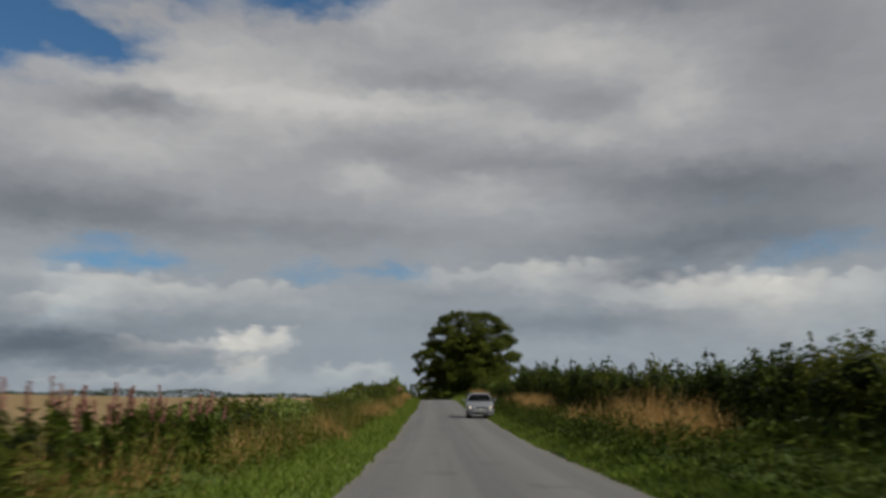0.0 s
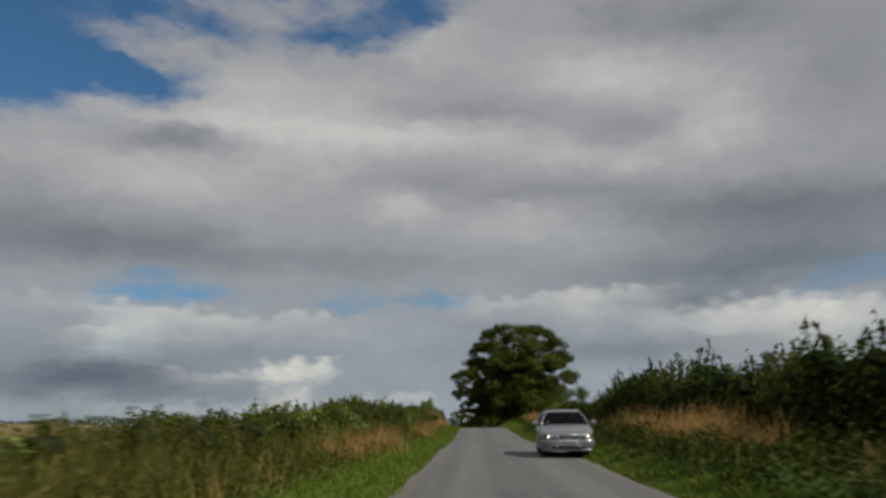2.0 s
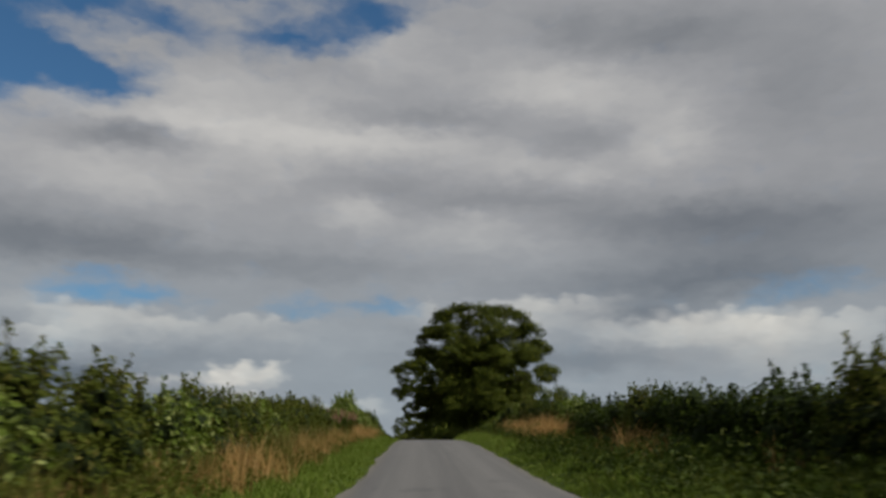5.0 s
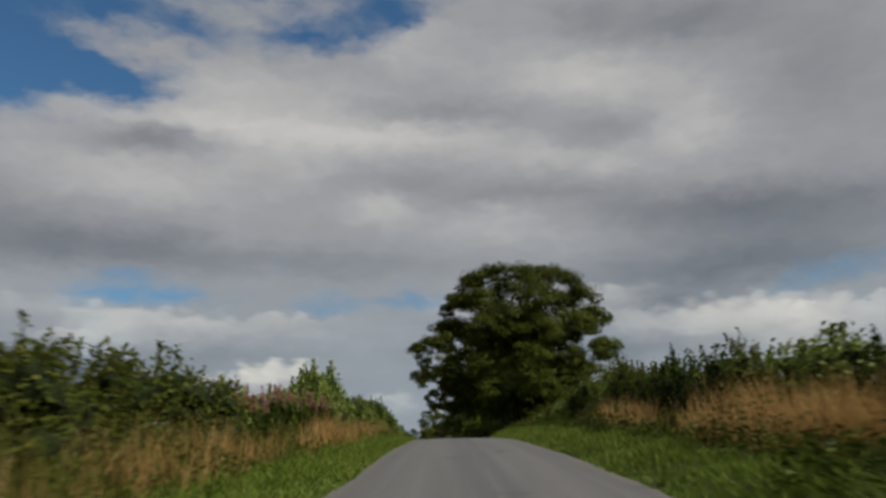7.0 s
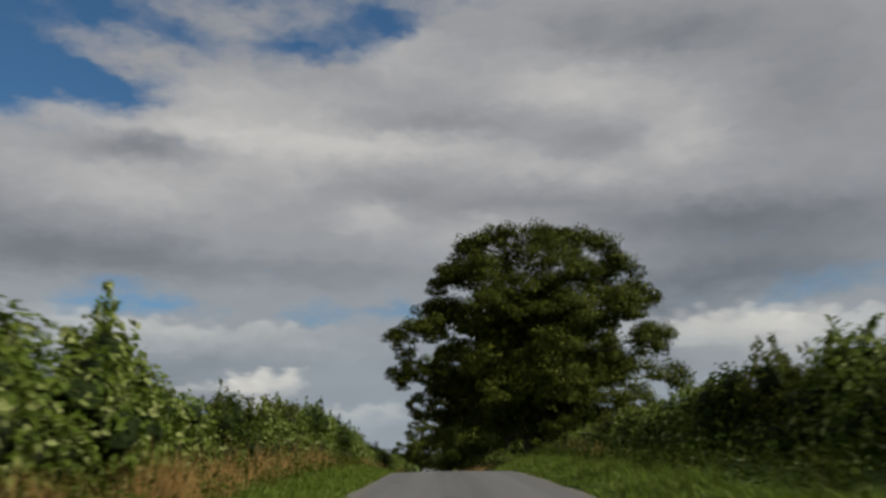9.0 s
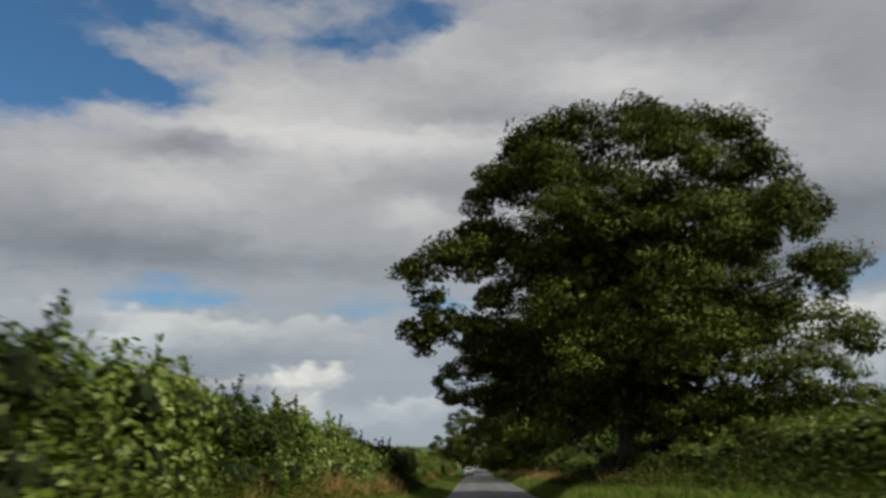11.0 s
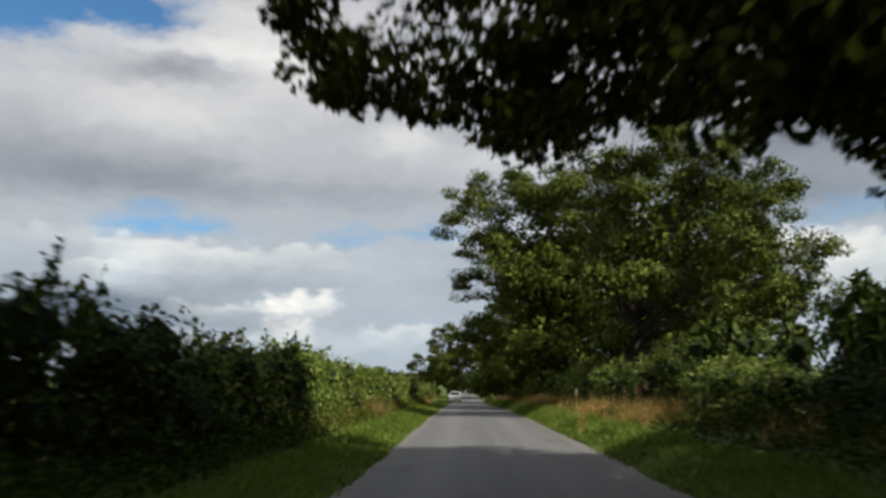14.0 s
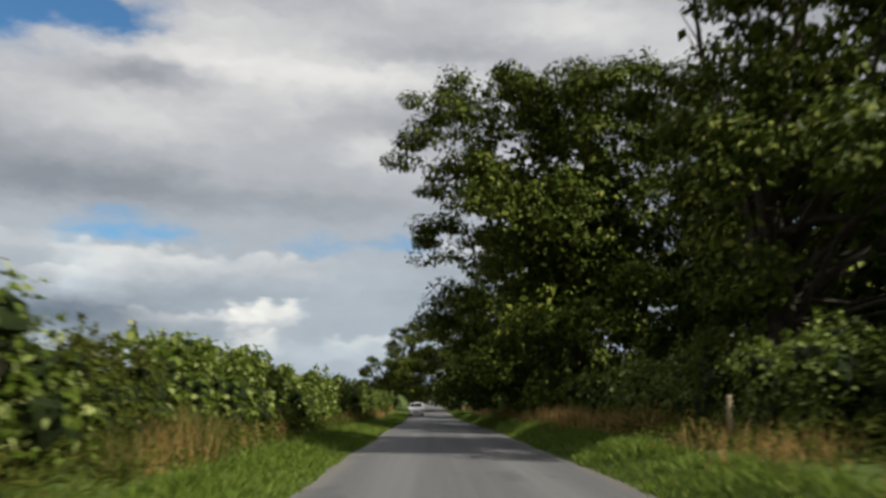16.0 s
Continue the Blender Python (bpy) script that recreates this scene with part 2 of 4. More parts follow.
def asphalt_material():
    m, n = material("worn asphalt")
    uv = n.add("ShaderNodeUVMap", uv_map="lane").outputs[0]
    place = n.add("ShaderNodeTexCoord").outputs["Object"]
    across = n.add("ShaderNodeSeparateXYZ", {0: uv}).outputs[0]
    grit = n.noise(place, 70.0, 3.0)
    patch = n.noise(n.vec("MULTIPLY", place, (1.0, 0.12, 1.0)), 0.9, 4.0)
    # the two wheel tracks are polished paler, the middle and the edges stay darker
    side = n.math("ABSOLUTE", across)
    track = n.math("POWER", 0.3, n.math("POWER", n.math("DIVIDE", n.math("SUBTRACT", side, 1.15), 0.55), 2.0))
    c = n.mix(n.math("MULTIPLY_ADD", track, 0.55, n.math("MULTIPLY", patch, 0.5)), (0.044, 0.044, 0.046), (0.095, 0.093, 0.092))
    c = n.mix(n.math("MULTIPLY", n.ramp(n.math("ADD", side, n.math("MULTIPLY", patch, 0.5)), 2.35, 2.75), 0.6), c, (0.12, 0.10, 0.065))
    c = n.mix(n.math("MULTIPLY", grit, 0.5), c, (0.112, 0.110, 0.108))
    seam = n.noise(n.vec("MULTIPLY", uv, (5.0, 0.25, 1.0)), 1.0, 5.0, 0.7)
    c = n.mix(n.math("MULTIPLY", n.ramp(seam, 0.62, 0.72), 0.35), c, (0.05, 0.05, 0.05))
    # long streaks where wheels have worn the dressing, and dark mended patches
    streak = n.noise(n.vec("MULTIPLY", uv, (2.4, 0.03, 1.0)), 1.0, 3.0, 0.6)
    c = n.mix(n.math("MULTIPLY", n.ramp(streak, 0.42, 0.68), 0.30), c, (0.14, 0.137, 0.132))
    mend = n.noise(n.vec("MULTIPLY", uv, (0.75, 0.40, 1.0)), 1.0, 3.0, 0.55)
    c = n.mix(n.math("MULTIPLY", n.ramp(mend, 0.60, 0.66), 0.45), c, (0.040, 0.040, 0.042))
    finish(n, surface(n, c, 0.72, grit, 0.35, distance=0.008))
    return m


ASPHALT = asphalt_material()
SOIL = plain_material("verge soil and thatch", (0.036, 0.060, 0.010), (0.072, 0.100, 0.020), 1.3, 0.95, 0.6, distance=0.05)
STUBBLE = plain_material("ripe barley stubble", (0.125, 0.088, 0.042), (0.21, 0.15, 0.075), 0.5, 0.95, 0.5, distance=0.05)
GRASS = leaf_material("verge grass", (0.072, 0.115, 0.013), (0.132, 0.180, 0.030), (0.25, 0.26, 0.08), 0.3, 0.65, 0.9, 0.6)
STRAW = leaf_material("dry grass stems", (0.21, 0.125, 0.042), (0.44, 0.28, 0.105), (0.60, 0.43, 0.20), 0.35, 0.7)
# hawthorn leaves; also the painted shade colour of weeds and shrubs
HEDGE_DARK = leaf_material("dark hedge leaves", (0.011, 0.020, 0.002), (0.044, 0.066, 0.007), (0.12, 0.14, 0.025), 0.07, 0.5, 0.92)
HEDGE_PALE = leaf_material("broad hedge leaves", (0.044, 0.070, 0.008), (0.135, 0.180, 0.028), (0.32, 0.35, 0.13), 0.28, 0.5, 0.80, 0.65)
WEED = leaf_material("mixed verge weeds", (0.032, 0.046, 0.006), (0.100, 0.115, 0.018), (0.21, 0.17, 0.05), 0.28, 0.65, 0.95)
TREE_LEAF = leaf_material("sycamore leaves", (0.007, 0.013, 0.002), (0.090, 0.112, 0.012), (0.22, 0.23, 0.036), 0.04, 0.5, 0.90, 0.65)
LIME_LEAF = leaf_material("lime leaves", (0.014, 0.028, 0.004), (0.102, 0.130, 0.015), (0.26, 0.27, 0.055), 0.06, 0.5, 0.88, 0.6)
FAR_LEAF = leaf_material("far woodland leaves", (0.014, 0.026, 0.007), (0.035, 0.052, 0.016), (0.06, 0.075, 0.025), 0.15, 0.6)
BARK = plain_material("grey-brown bark", (0.026, 0.021, 0.015), (0.085, 0.072, 0.055), 4.0, 0.9, 0.8, distance=0.04)
TWIG = plain_material("dark twigs", (0.018, 0.016, 0.010), (0.05, 0.04, 0.025), 6.0, 0.9, 0.5)
PAINTED_SHADE = plain_material("dark fill painted as hedge shade", (0.008, 0.014, 0.003), (0.022, 0.034, 0.008), 9.0, 0.95, 0.8, distance=0.05)
BLOSSOM = leaf_material("fireweed blossom", (0.22, 0.095, 0.085), (0.34, 0.165, 0.145), (0.36, 0.24, 0.19), 0.3, 0.7)
POST_WOOD = plain_material("weathered wood", (0.15, 0.115, 0.07), (0.30, 0.24, 0.15), 8.0, 0.85, 0.5)
RANK = leaf_material("rank olive grass", (0.055, 0.065, 0.014), (0.13, 0.125, 0.03), (0.30, 0.22, 0.09), 0.3, 0.65)


# ---------------------------------------------------------------- mesh helpers
def mesh_object(name, verts, faces, mats, parent=None, smooth=False, index=None):
    """One mesh object from arrays; faces all of one size."""
    verts, faces = np.asarray(verts, np.float32).reshape(-1, 3), np.asarray(faces, np.int32)
    me = bpy.data.meshes.new(name)
    k = faces.shape[1]
    me.vertices.add(len(verts))
    me.vertices.foreach_set("co", verts.ravel())
    me.loops.add(faces.size)
    me.loops.foreach_set("vertex_index", faces.ravel())
    me.polygons.add(len(faces))
    me.polygons.foreach_set("loop_start", np.arange(0, faces.size, k, dtype=np.int32))
    me.polygons.foreach_set("use_smooth", np.full(len(faces), smooth))
    for m in mats if isinstance(mats, (list, tuple)) else [mats]:
        me.materials.append(m)
    if index is not None:
        me.polygons.foreach_set("material_index", np.asarray(index, np.int32))
    me.update(calc_edges=True)
    ob = new(name, me)
    if parent:
        ob.parent = parent
    return ob


def part(name, bm, mat, parent, label="", smooth=True):
    """A bmesh as one mesh object under a thing or a part."""
    me = bpy.data.meshes.new(name)
    bm.to_mesh(me)
    bm.free()
    me.materials.append(mat)
    me.polygons.foreach_set("use_smooth", np.full(len(me.polygons), smooth))
    ob = new(name, me)
    ob.parent = parent
    return tagged(ob, label) if label else ob


def unit(v):
    return v / np.maximum(np.linalg.norm(v, axis=-1, keepdims=True), 1e-9)


def leaf_arrays(rng, at, out, size, droop=0.3, spread=0.8, slim=0.62):
    """Folded leaf blades, four corners and two faces each, at the given places, facing roughly outwards and up."""
    k = len(at)
    normal = unit(out * 0.8 + np.array([0, 0, 0.5]) + rng.normal(0, spread, (k, 3)) * 0.6)
    along = rng.normal(0, 1, (k, 3)) + out * 0.5 - np.array([0, 0, droop])
    along = unit(along - normal * (along * normal).sum(-1, keepdims=True))
    side = np.cross(normal, along)
    s = (size * rng.uniform(0.65, 1.25, k))[:, None]
    tip = at + along * s
    mid = at + along * s * 0.45
    left, right = mid + side * s * slim * 0.5 + normal * s * 0.10, mid - side * s * slim * 0.5 + normal * s * 0.10
    verts = np.stack([at, left, tip, right], 1).reshape(-1, 3)
    base = np.arange(k)[:, None] * 4
    faces = np.concatenate([base + [0, 2, 1], base + [0, 3, 2]], 1).reshape(-1, 3)
    return verts, faces


def lobed_arrays(rng, at, out, size, droop=0.3):
    """Broad five-lobed leaves for boughs that come close: eight corners and six faces each."""
    k = len(at)
    normal = unit(out * 0.5 + np.array([0, 0, 0.6]) + rng.normal(0, 0.5, (k, 3)))
    along = rng.normal(0, 1, (k, 3)) + out * 0.5 - np.array([0, 0, droop])
    along = unit(along - normal * (along * normal).sum(-1, keepdims=True))
    side = np.cross(normal, along)
    s = (size * rng.uniform(0.7, 1.2, k))[:, None]
    spots = ((0.0, 0.0, 0.0), (-0.30, 0.02, 0.05), (-0.58, 0.52, 0.09), (-0.22, 0.62, 0.03), (0.0, 1.0, -0.05), (0.22, 0.62, 0.03), (0.58, 0.52, 0.09), (0.30, 0.02, 0.05))
    verts = np.stack([at + side * s * a + along * s * b + normal * s * c for a, b, c in spots], 1).reshape(-1, 3)
    base = np.arange(k)[:, None] * 8
    faces = np.concatenate([base + t for t in ([0, 2, 1], [0, 3, 2], [0, 4, 3], [0, 5, 4], [0, 6, 5], [0, 7, 6])], 1).reshape(-1, 3)
    return verts, faces


def tube_arrays(points, radii, sides=6):
    """A tapered tube along points."""
    points, radii = np.asarray(points, float), np.asarray(radii, float)
    k = len(points)
    way = unit(np.gradient(points, axis=0))
    up = np.where(np.abs(way[:, 2:3]) > 0.9, np.array([[1.0, 0, 0]]), np.array([[0, 0, 1.0]]))
    u = unit(np.cross(way, up))
    v = np.cross(way, u)
    a = np.arange(sides) * 2 * math.pi / sides
    ring = u[:, None] * np.cos(a)[None, :, None] + v[:, None] * np.sin(a)[None, :, None]
    verts = (points[:, None] + ring * radii[:, None, None]).reshape(-1, 3)
    i, j = np.meshgrid(np.arange(k - 1), np.arange(sides), indexing="ij")
    j2 = (j + 1) % sides
    faces = np.stack([i * sides + j, i * sides + j2, (i + 1) * sides + j2, (i + 1) * sides + j], -1).reshape(-1, 4)
    return verts, faces


def joined(pieces):
    verts, faces, n = [], [], 0
    for v, f in pieces:
        verts.append(v), faces.append(f + n)
        n += len(v)
    return np.concatenate(verts), np.concatenate(faces)


def ball_points(rng, k):
    return unit(rng.normal(0, 1, (k, 3)))


# ---------------------------------------------------------------- ground, field, road
def ground_z(u, y):
    """Height of the ground u metres to the right of the road's middle."""
    left = np.interp(-u, (0, HALF, 3.2, 4.4, 6.0, 9.0), (-0.12, -0.02, 0.10, 0.22, 0.42, 0.40))
    bank = np.interp(u, (0, HALF, 2.75, 3.2, 3.8, 4.6, 6.0, 7.5, 9.0), (-0.12, -0.02, 0.13, 0.36, 0.48, 0.52, 0.58, 0.50, 0.40))
    z = road_z(y) - 0.03 + np.where(u > 0, bank, left)
    field = np.interp(-u, (6, 40, 220, 500, 3000), (0.0, 0.3, 5.2, 6.5, 6.5)) * np.clip((y + 100) / 200, 0, 1) * np.interp(y, (230, 380), (1.0, 0.1))
    return z + field


def sheet(name, us, ys, lift, mat, lane_uv=False, wobble=None):
    us, ys = np.asarray(us, float), np.asarray(ys, float)
    u, y = np.meshgrid(us, ys)
    if wobble is not None:
        u = wobble(u, y)
    z = lift(u, y)
    verts = np.stack([road_x(y) + u, y, z], -1).reshape(-1, 3)
    i, j = np.meshgrid(np.arange(len(ys) - 1), np.arange(len(us) - 1), indexing="ij")
    w = len(us)
    faces = np.stack([i * w + j, i * w + j + 1, (i + 1) * w + j + 1, (i + 1) * w + j], -1).reshape(-1, 4)
    ob = mesh_object(name, verts, faces, mat, smooth=True)
    if lane_uv:
        layer = ob.data.uv_layers.new(name="lane")
        flat = np.stack([u, y], -1).reshape(-1, 2)[faces.ravel()]
        layer.data.foreach_set("uv", flat.astype(np.float32).ravel())
    return ob


SIDE = [2.35, 2.55, 2.75, 2.95, 3.2, 3.5, 3.8, 4.4, 5.2, 6, 7.5, 9, 12, 18, 28, 45, 80, 140, 220, 350, 700, 1500, 3500]
YS = np.concatenate([[-1500, -600, -250, -120, -60, -40], np.arange(-30, 330, 2.0), [340, 360, 400, 460, 550, 700, 1000, 1600, 2600, 4000]])
ground = sheet("ground", [-s for s in SIDE[::-1]] + [0] + SIDE, YS, ground_z, SOIL)
tagged(ground, "rough green verge and farmland under grass", "ground", kind="structure")

FIELD_U = np.array([-2000, -900, -500, -350, -220, -150, -110, -80, -60, -45, -30, -20, -14, -9, -7.2])
field = sheet("field", FIELD_U, YS[YS < 420], lambda u, y: ground_z(u, y) + 0.06, STUBBLE)
tagged(field, "golden ripe barley field beyond the hedge", "field", kind="structure")


def ragged(u, y):
    """The tarmac's edges crumble unevenly into the verge."""
    edge = np.abs(u) > HALF - 0.2
    w = 0.06 * np.sin(y * 0.37 + np.sign(u)) + 0.035 * np.sin(y * 1.3 + 1) + 0.02 * np.sin(y * 4.1 + np.sign(u) * 2)
    return np.where(edge, u + np.sign(u) * w, u)


ROAD_U = [-2.5, -2.2, -1.6, -1.1, -0.5, 0, 0.5, 1.1, 1.6, 2.2, 2.5]
ROAD_Y = np.concatenate([np.arange(-40, 330, 0.5), np.arange(330, 700, 5.0)])
road = sheet("road", ROAD_U, ROAD_Y, lambda u, y: road_z(y) + 0.035 * (1 - (u / 2.45) ** 2) * 0.9, ASPHALT, True, ragged)
tagged(road, "narrow grey worn asphalt country lane without markings", "road", kind="structure")


# ---------------------------------------------------------------- grasses
def blades(rng, x, y, z, height, width, lean, mat_name, mats, bent=True):
    """Grass blades as tapered, bent strips of three faces."""
    k = len(x)
    foot = np.stack([x, y, z], -1)
    turn = rng.uniform(0, 2 * math.pi, k)
    side = np.stack([np.cos(turn), np.sin(turn), 0 * turn], -1)
    tilt = np.stack([rng.normal(0, 1, k), rng.normal(0, 1, k), 0 * turn], -1) * lean
    up = np.array([0, 0, 1.0])
    h, w = height[:, None], width[:, None]
    mid = foot + up * h * 0.55 + tilt * h * 0.35
    tip = foot + up * h * (0.95 if bent else 1.0) + tilt * h
    if not bent:
        verts = np.stack([foot - side * w, foot + side * w, tip], 1).reshape(-1, 3)
        return mesh_object(mat_name, verts, np.arange(k * 3).reshape(-1, 3), mats)
    verts = np.stack([foot - side * w, foot + side * w, mid - side * w * 0.7, mid + side * w * 0.7, tip], 1).reshape(-1, 3)
    b = np.arange(k)[:, None] * 5
    faces = np.concatenate([b + [0, 1, 3], b + [0, 3, 2], b + [2, 3, 4]], 1).reshape(-1, 3)
    return mesh_object(mat_name, verts, faces, mats)


def verge_grass(side, inner, outer, count, seed):
    rng = np.random.default_rng(seed)
    y = rng.uniform(4, 290, count)
    y = np.where(rng.random(count) < 0.5, y, rng.uniform(4, 225, count))
    # the right-hand verge is narrow at first and widens uphill
    wide = np.interp(y, (60, 95), (min(outer, 3.2), outer)) if side > 0 else outer
    u = inner + (wide - inner) * rng.random(count)
    ragged_in = inner + 0.12 * np.sin(y * 0.9) + 0.15 * np.sin(y * 0.37 + seed)
    u = np.maximum(u, ragged_in)
    clump = 0.5 + 0.5 * np.sin(y * 1.7 + 3 * np.sin(u * 2.1)) * np.sin(u * 3.1 + y * 0.6)
    h = (0.06 + 0.13 * clump) * rng.uniform(0.6, 1.3, count) * np.interp(u, (inner, inner + 0.5, outer), (0.7, 1.0, 1.7))
    ob = blades(rng, road_x(y) + side * u, y, ground_z(side * u, y) - 0.01, h, rng.uniform(0.006, 0.014, count) * 1.9, 0.6, "verge_grass", GRASS, bent=False)
    return tagged(ob, "bright green short grass along the edge of the lane", "grass", kind="stuff")


def drift_at(y, seed):
    """How thick the dry grass stands along the lane: drifts and bare stretches."""
    return np.sin(y * 0.23 + seed) + np.sin(y * 0.61 + 2.0 * seed) * 0.8 + np.sin(y * 1.7 + seed * 3) * 0.5


def tall_grass(side, inner, outer, count, seed, low=0.45, high=1.15, bare=0.4, reach=(-4, 300), mat=STRAW, name="dry_grass", label="tall dry straw-coloured grass in front of the hedge"):
    rng = np.random.default_rng(seed)
    tufts = count // 13
    cy = rng.uniform(*reach, tufts * 6)
    cy = cy[rng.random(tufts * 6) < 1 / (1 + np.exp(-4.0 * (drift_at(cy, seed) - bare)))][:tufts]
    cu = rng.normal((inner + outer) / 2, (outer - inner) / 2.8, len(cy))
    size = rng.uniform(0.55, 1.15, len(cy)) * np.clip(0.8 + 0.15 * drift_at(cy, seed), 0.5, 1.15)
    of = rng.integers(len(cy), size=count)
    y, u = cy[of] + rng.normal(0, 0.16, count), cu[of] + rng.normal(0, 0.13, count)
    h = rng.uniform(low, high, count) * size[of]
    ob = blades(rng, road_x(y) + side * u, y, ground_z(side * u, y) - 0.01, h, rng.uniform(0.005, 0.011, count), 0.27, name, mat)
    return tagged(ob, label, "grass", kind="stuff")


def undergrowth(side, inner, outer, count, seed, reach=(5, 250), mat=WEED, label="rank green and brown weeds at the hedge foot"):
    """Nettles, docks and rank grass between the verge and the hedge."""
    rng = np.random.default_rng(seed)
    y = rng.uniform(*reach, count)
    u = rng.uniform(inner, outer, count)
    top = (0.35 + 0.5 * (u - inner) / (outer - inner)) * (0.8 + 0.35 * np.sin(y * 0.9 + seed) * np.sin(y * 0.37))
    z = ground_z(side * u, y) + top * rng.uniform(0.05, 1.0, count)
    out = unit(rng.normal(0, 1, (count, 3)) * [1, 1, 0.5] + [-side * 0.5, 0, 0.3])
    v, f = leaf_arrays(rng, np.column_stack([road_x(y) + side * u, y, z]), out, 0.15, 0.1, 0.8, 0.32)
    return tagged(mesh_object("undergrowth", v, f, mat), label, "weeds", kind="stuff")


verge_grass(-1, 2.42, 4.25, 95000, 11)
verge_grass(1, 2.42, 3.7, 85000, 12)
undergrowth(-1, 4.0, 5.4, 26000, 31, (5, 173))
# tree shade put into the colour: dark leaves where the sycamore's shadow falls
undergrowth(-1, 4.3, 5.5, 4500, 39, (173, 190), HEDGE_DARK, "hedge-foot weeds in dark leaves standing in for shade")
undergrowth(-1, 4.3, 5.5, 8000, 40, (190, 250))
# on the right the dark leaves stand in for hedge and tree shade
undergrowth(1, 3.0, 4.4, 10000, 32, (5, 44), HEDGE_DARK, "hedge-foot weeds in dark leaves standing in for shade")
undergrowth(1, 3.0, 4.9, 14000, 35, (44, 94), HEDGE_DARK, "hedge-foot weeds in dark leaves standing in for shade")
undergrowth(1, 3.6, 4.6, 9000, 36, (94, 164), HEDGE_DARK, "hedge-foot weeds in dark leaves standing in for shade")
undergrowth(1, 3.6, 6.2, 6000, 41, (164, 187), HEDGE_DARK, "hedge-foot weeds in dark leaves standing in for shade")
undergrowth(1, 3.8, 6.2, 10000, 42, (187, 250))
tall_grass(-1, 4.6, 5.6, 500, 29, bare=0.2, reach=(6, 27))
tall_grass(-1, 4.2, 5.3, 4800, 21, bare=0.35, reach=(27, 118))
tall_grass(1, 3.4, 4.9, 7500, 43, 0.3, 0.75, -1.4, (5, 164), WEED, "rank_grass", "rank dark green grass below the hedge")
tall_grass(-1, 4.5, 5.4, 2000, 28, bare=0.5, reach=(112, 172))
tall_grass(-1, 4.6, 5.4, 1600, 23, bare=0.8, reach=(192, 300))
tall_grass(1, 4.4, 5.3, 3600, 22, 0.7, 1.45, -0.1, (16, 56))
tall_grass(1, 4.8, 5.9, 900, 38, 0.5, 1.2, 0.4, (56, 92))
tall_grass(1, 4.5, 5.5, 3800, 24, 0.75, 1.45, -0.1, (95, 115))
tall_grass(1, 4.4, 5.6, 3000, 27, 0.4, 0.95, bare=0.5, reach=(135, 300))
tall_grass(1, 3.7, 5.0, 4400, 26, 0.4, 0.9, -0.4, (189, 240))
tall_grass(-1, 4.5, 5.2, 900, 37, 0.6, 1.25, 0.1, (84, 102))
tall_grass(-1, 4.3, 5.0, 1500, 33, 0.6, 1.3, -0.3, (110, 128))
tall_grass(-1, 4.4, 5.3, 380, 31, 0.7, 1.4, -1.0, (166, 171.5))
tall_grass(-1, 4.6, 5.8, 1300, 34, 0.7, 1.5, -1.0, (203, 209), RANK, "rank_grass", "tall rank olive-green grass and weeds along the hedge")
tall_grass(-1, 4.8, 6.2, 14000, 25, 0.6, 1.4, -0.6, (22, 106), RANK, "rank_grass", "tall rank olive-green grass and weeds along the hedge")


# ---------------------------------------------------------------- hedges, bush by bush
def make_bush(seed, mat, leaf, count, label, sprouts=16, name="hedge_bush", category="hedge bush"):
    """A bush about 3.4 m long, 2 m deep and 2.2 m high: stems, a dark core painted as inner shade, leaves and leafy
    shoots.
    """
    rng = np.random.default_rng(seed)
    bush = new(name)
    tagged(bush, label, category)
    lobes = [(rng.uniform(-0.45, 0.45), rng.uniform(-1.35, 1.35), rng.uniform(1.0, 1.62), rng.uniform(0.36, 0.6)) for _ in range(11)]
    lobes += [(sx * rng.uniform(0.25, 0.5), sy + rng.normal(0, 0.1), rng.uniform(0.35, 0.75), rng.uniform(0.45, 0.6))
              for sx in (-1, 1) for sy in (-1.2, -0.4, 0.4, 1.2)]
    lobes += [(rng.normal(0, 0.1), sy, sz, 0.48) for sy in (-1.3, -0.65, 0, 0.65, 1.3) for sz in (0.5, 1.05)]
    at, out = [], []
    weight = np.array([l[3] ** 2 for l in lobes])
    for (cx, cy, cz, r), w in zip(lobes, weight / weight.sum()):
        k = int(count * w)
        d = ball_points(rng, k)
        rad = r * rng.uniform(0.72, 1.08, k)[:, None] * (1 + 0.12 * np.sin(d[:, :1] * 7 + cy * 5) * np.sin(d[:, 2:] * 6))
        at.append(np.array([cx, cy, cz]) + d * rad * np.array([1.05, 1.15, 0.95]))
        out.append(d)
    stems = []
    for _ in range(sprouts):
        cx, cy, cz, r = lobes[int(rng.integers(11))]
        foot = np.array([cx + rng.normal(0, 0.2), cy + rng.normal(0, 0.25), cz + r * 0.5])
        reach = rng.uniform(0.25, 0.62)
        tip = foot + np.array([rng.normal(0, 0.14), rng.normal(0, 0.16), reach])
        line = np.array([foot, (foot + tip) / 2 + rng.normal(0, 0.04, 3), tip])
        stems.append(tube_arrays(line, [0.012, 0.009, 0.004], 3))
        k = int(14 + 30 * reach)
        s = rng.uniform(0.0, 1.0, k)[:, None]
        p = foot * (1 - s) + tip * s
        at.append(p + rng.normal(0, 0.05, (k, 3)) * (1.2 - s)), out.append(unit(rng.normal(0, 1, (k, 3)) * [1, 1, 0.4]))
    for _ in range(6):
        x, y = rng.uniform(-0.4, 0.4), rng.uniform(-1.2, 1.2)
        stems.append(tube_arrays([[x * 0.6, y * 0.8, -0.15], [x, y, 0.6], [x * 1.3, y * 1.1, 1.3]], [0.04, 0.03, 0.01], 5))
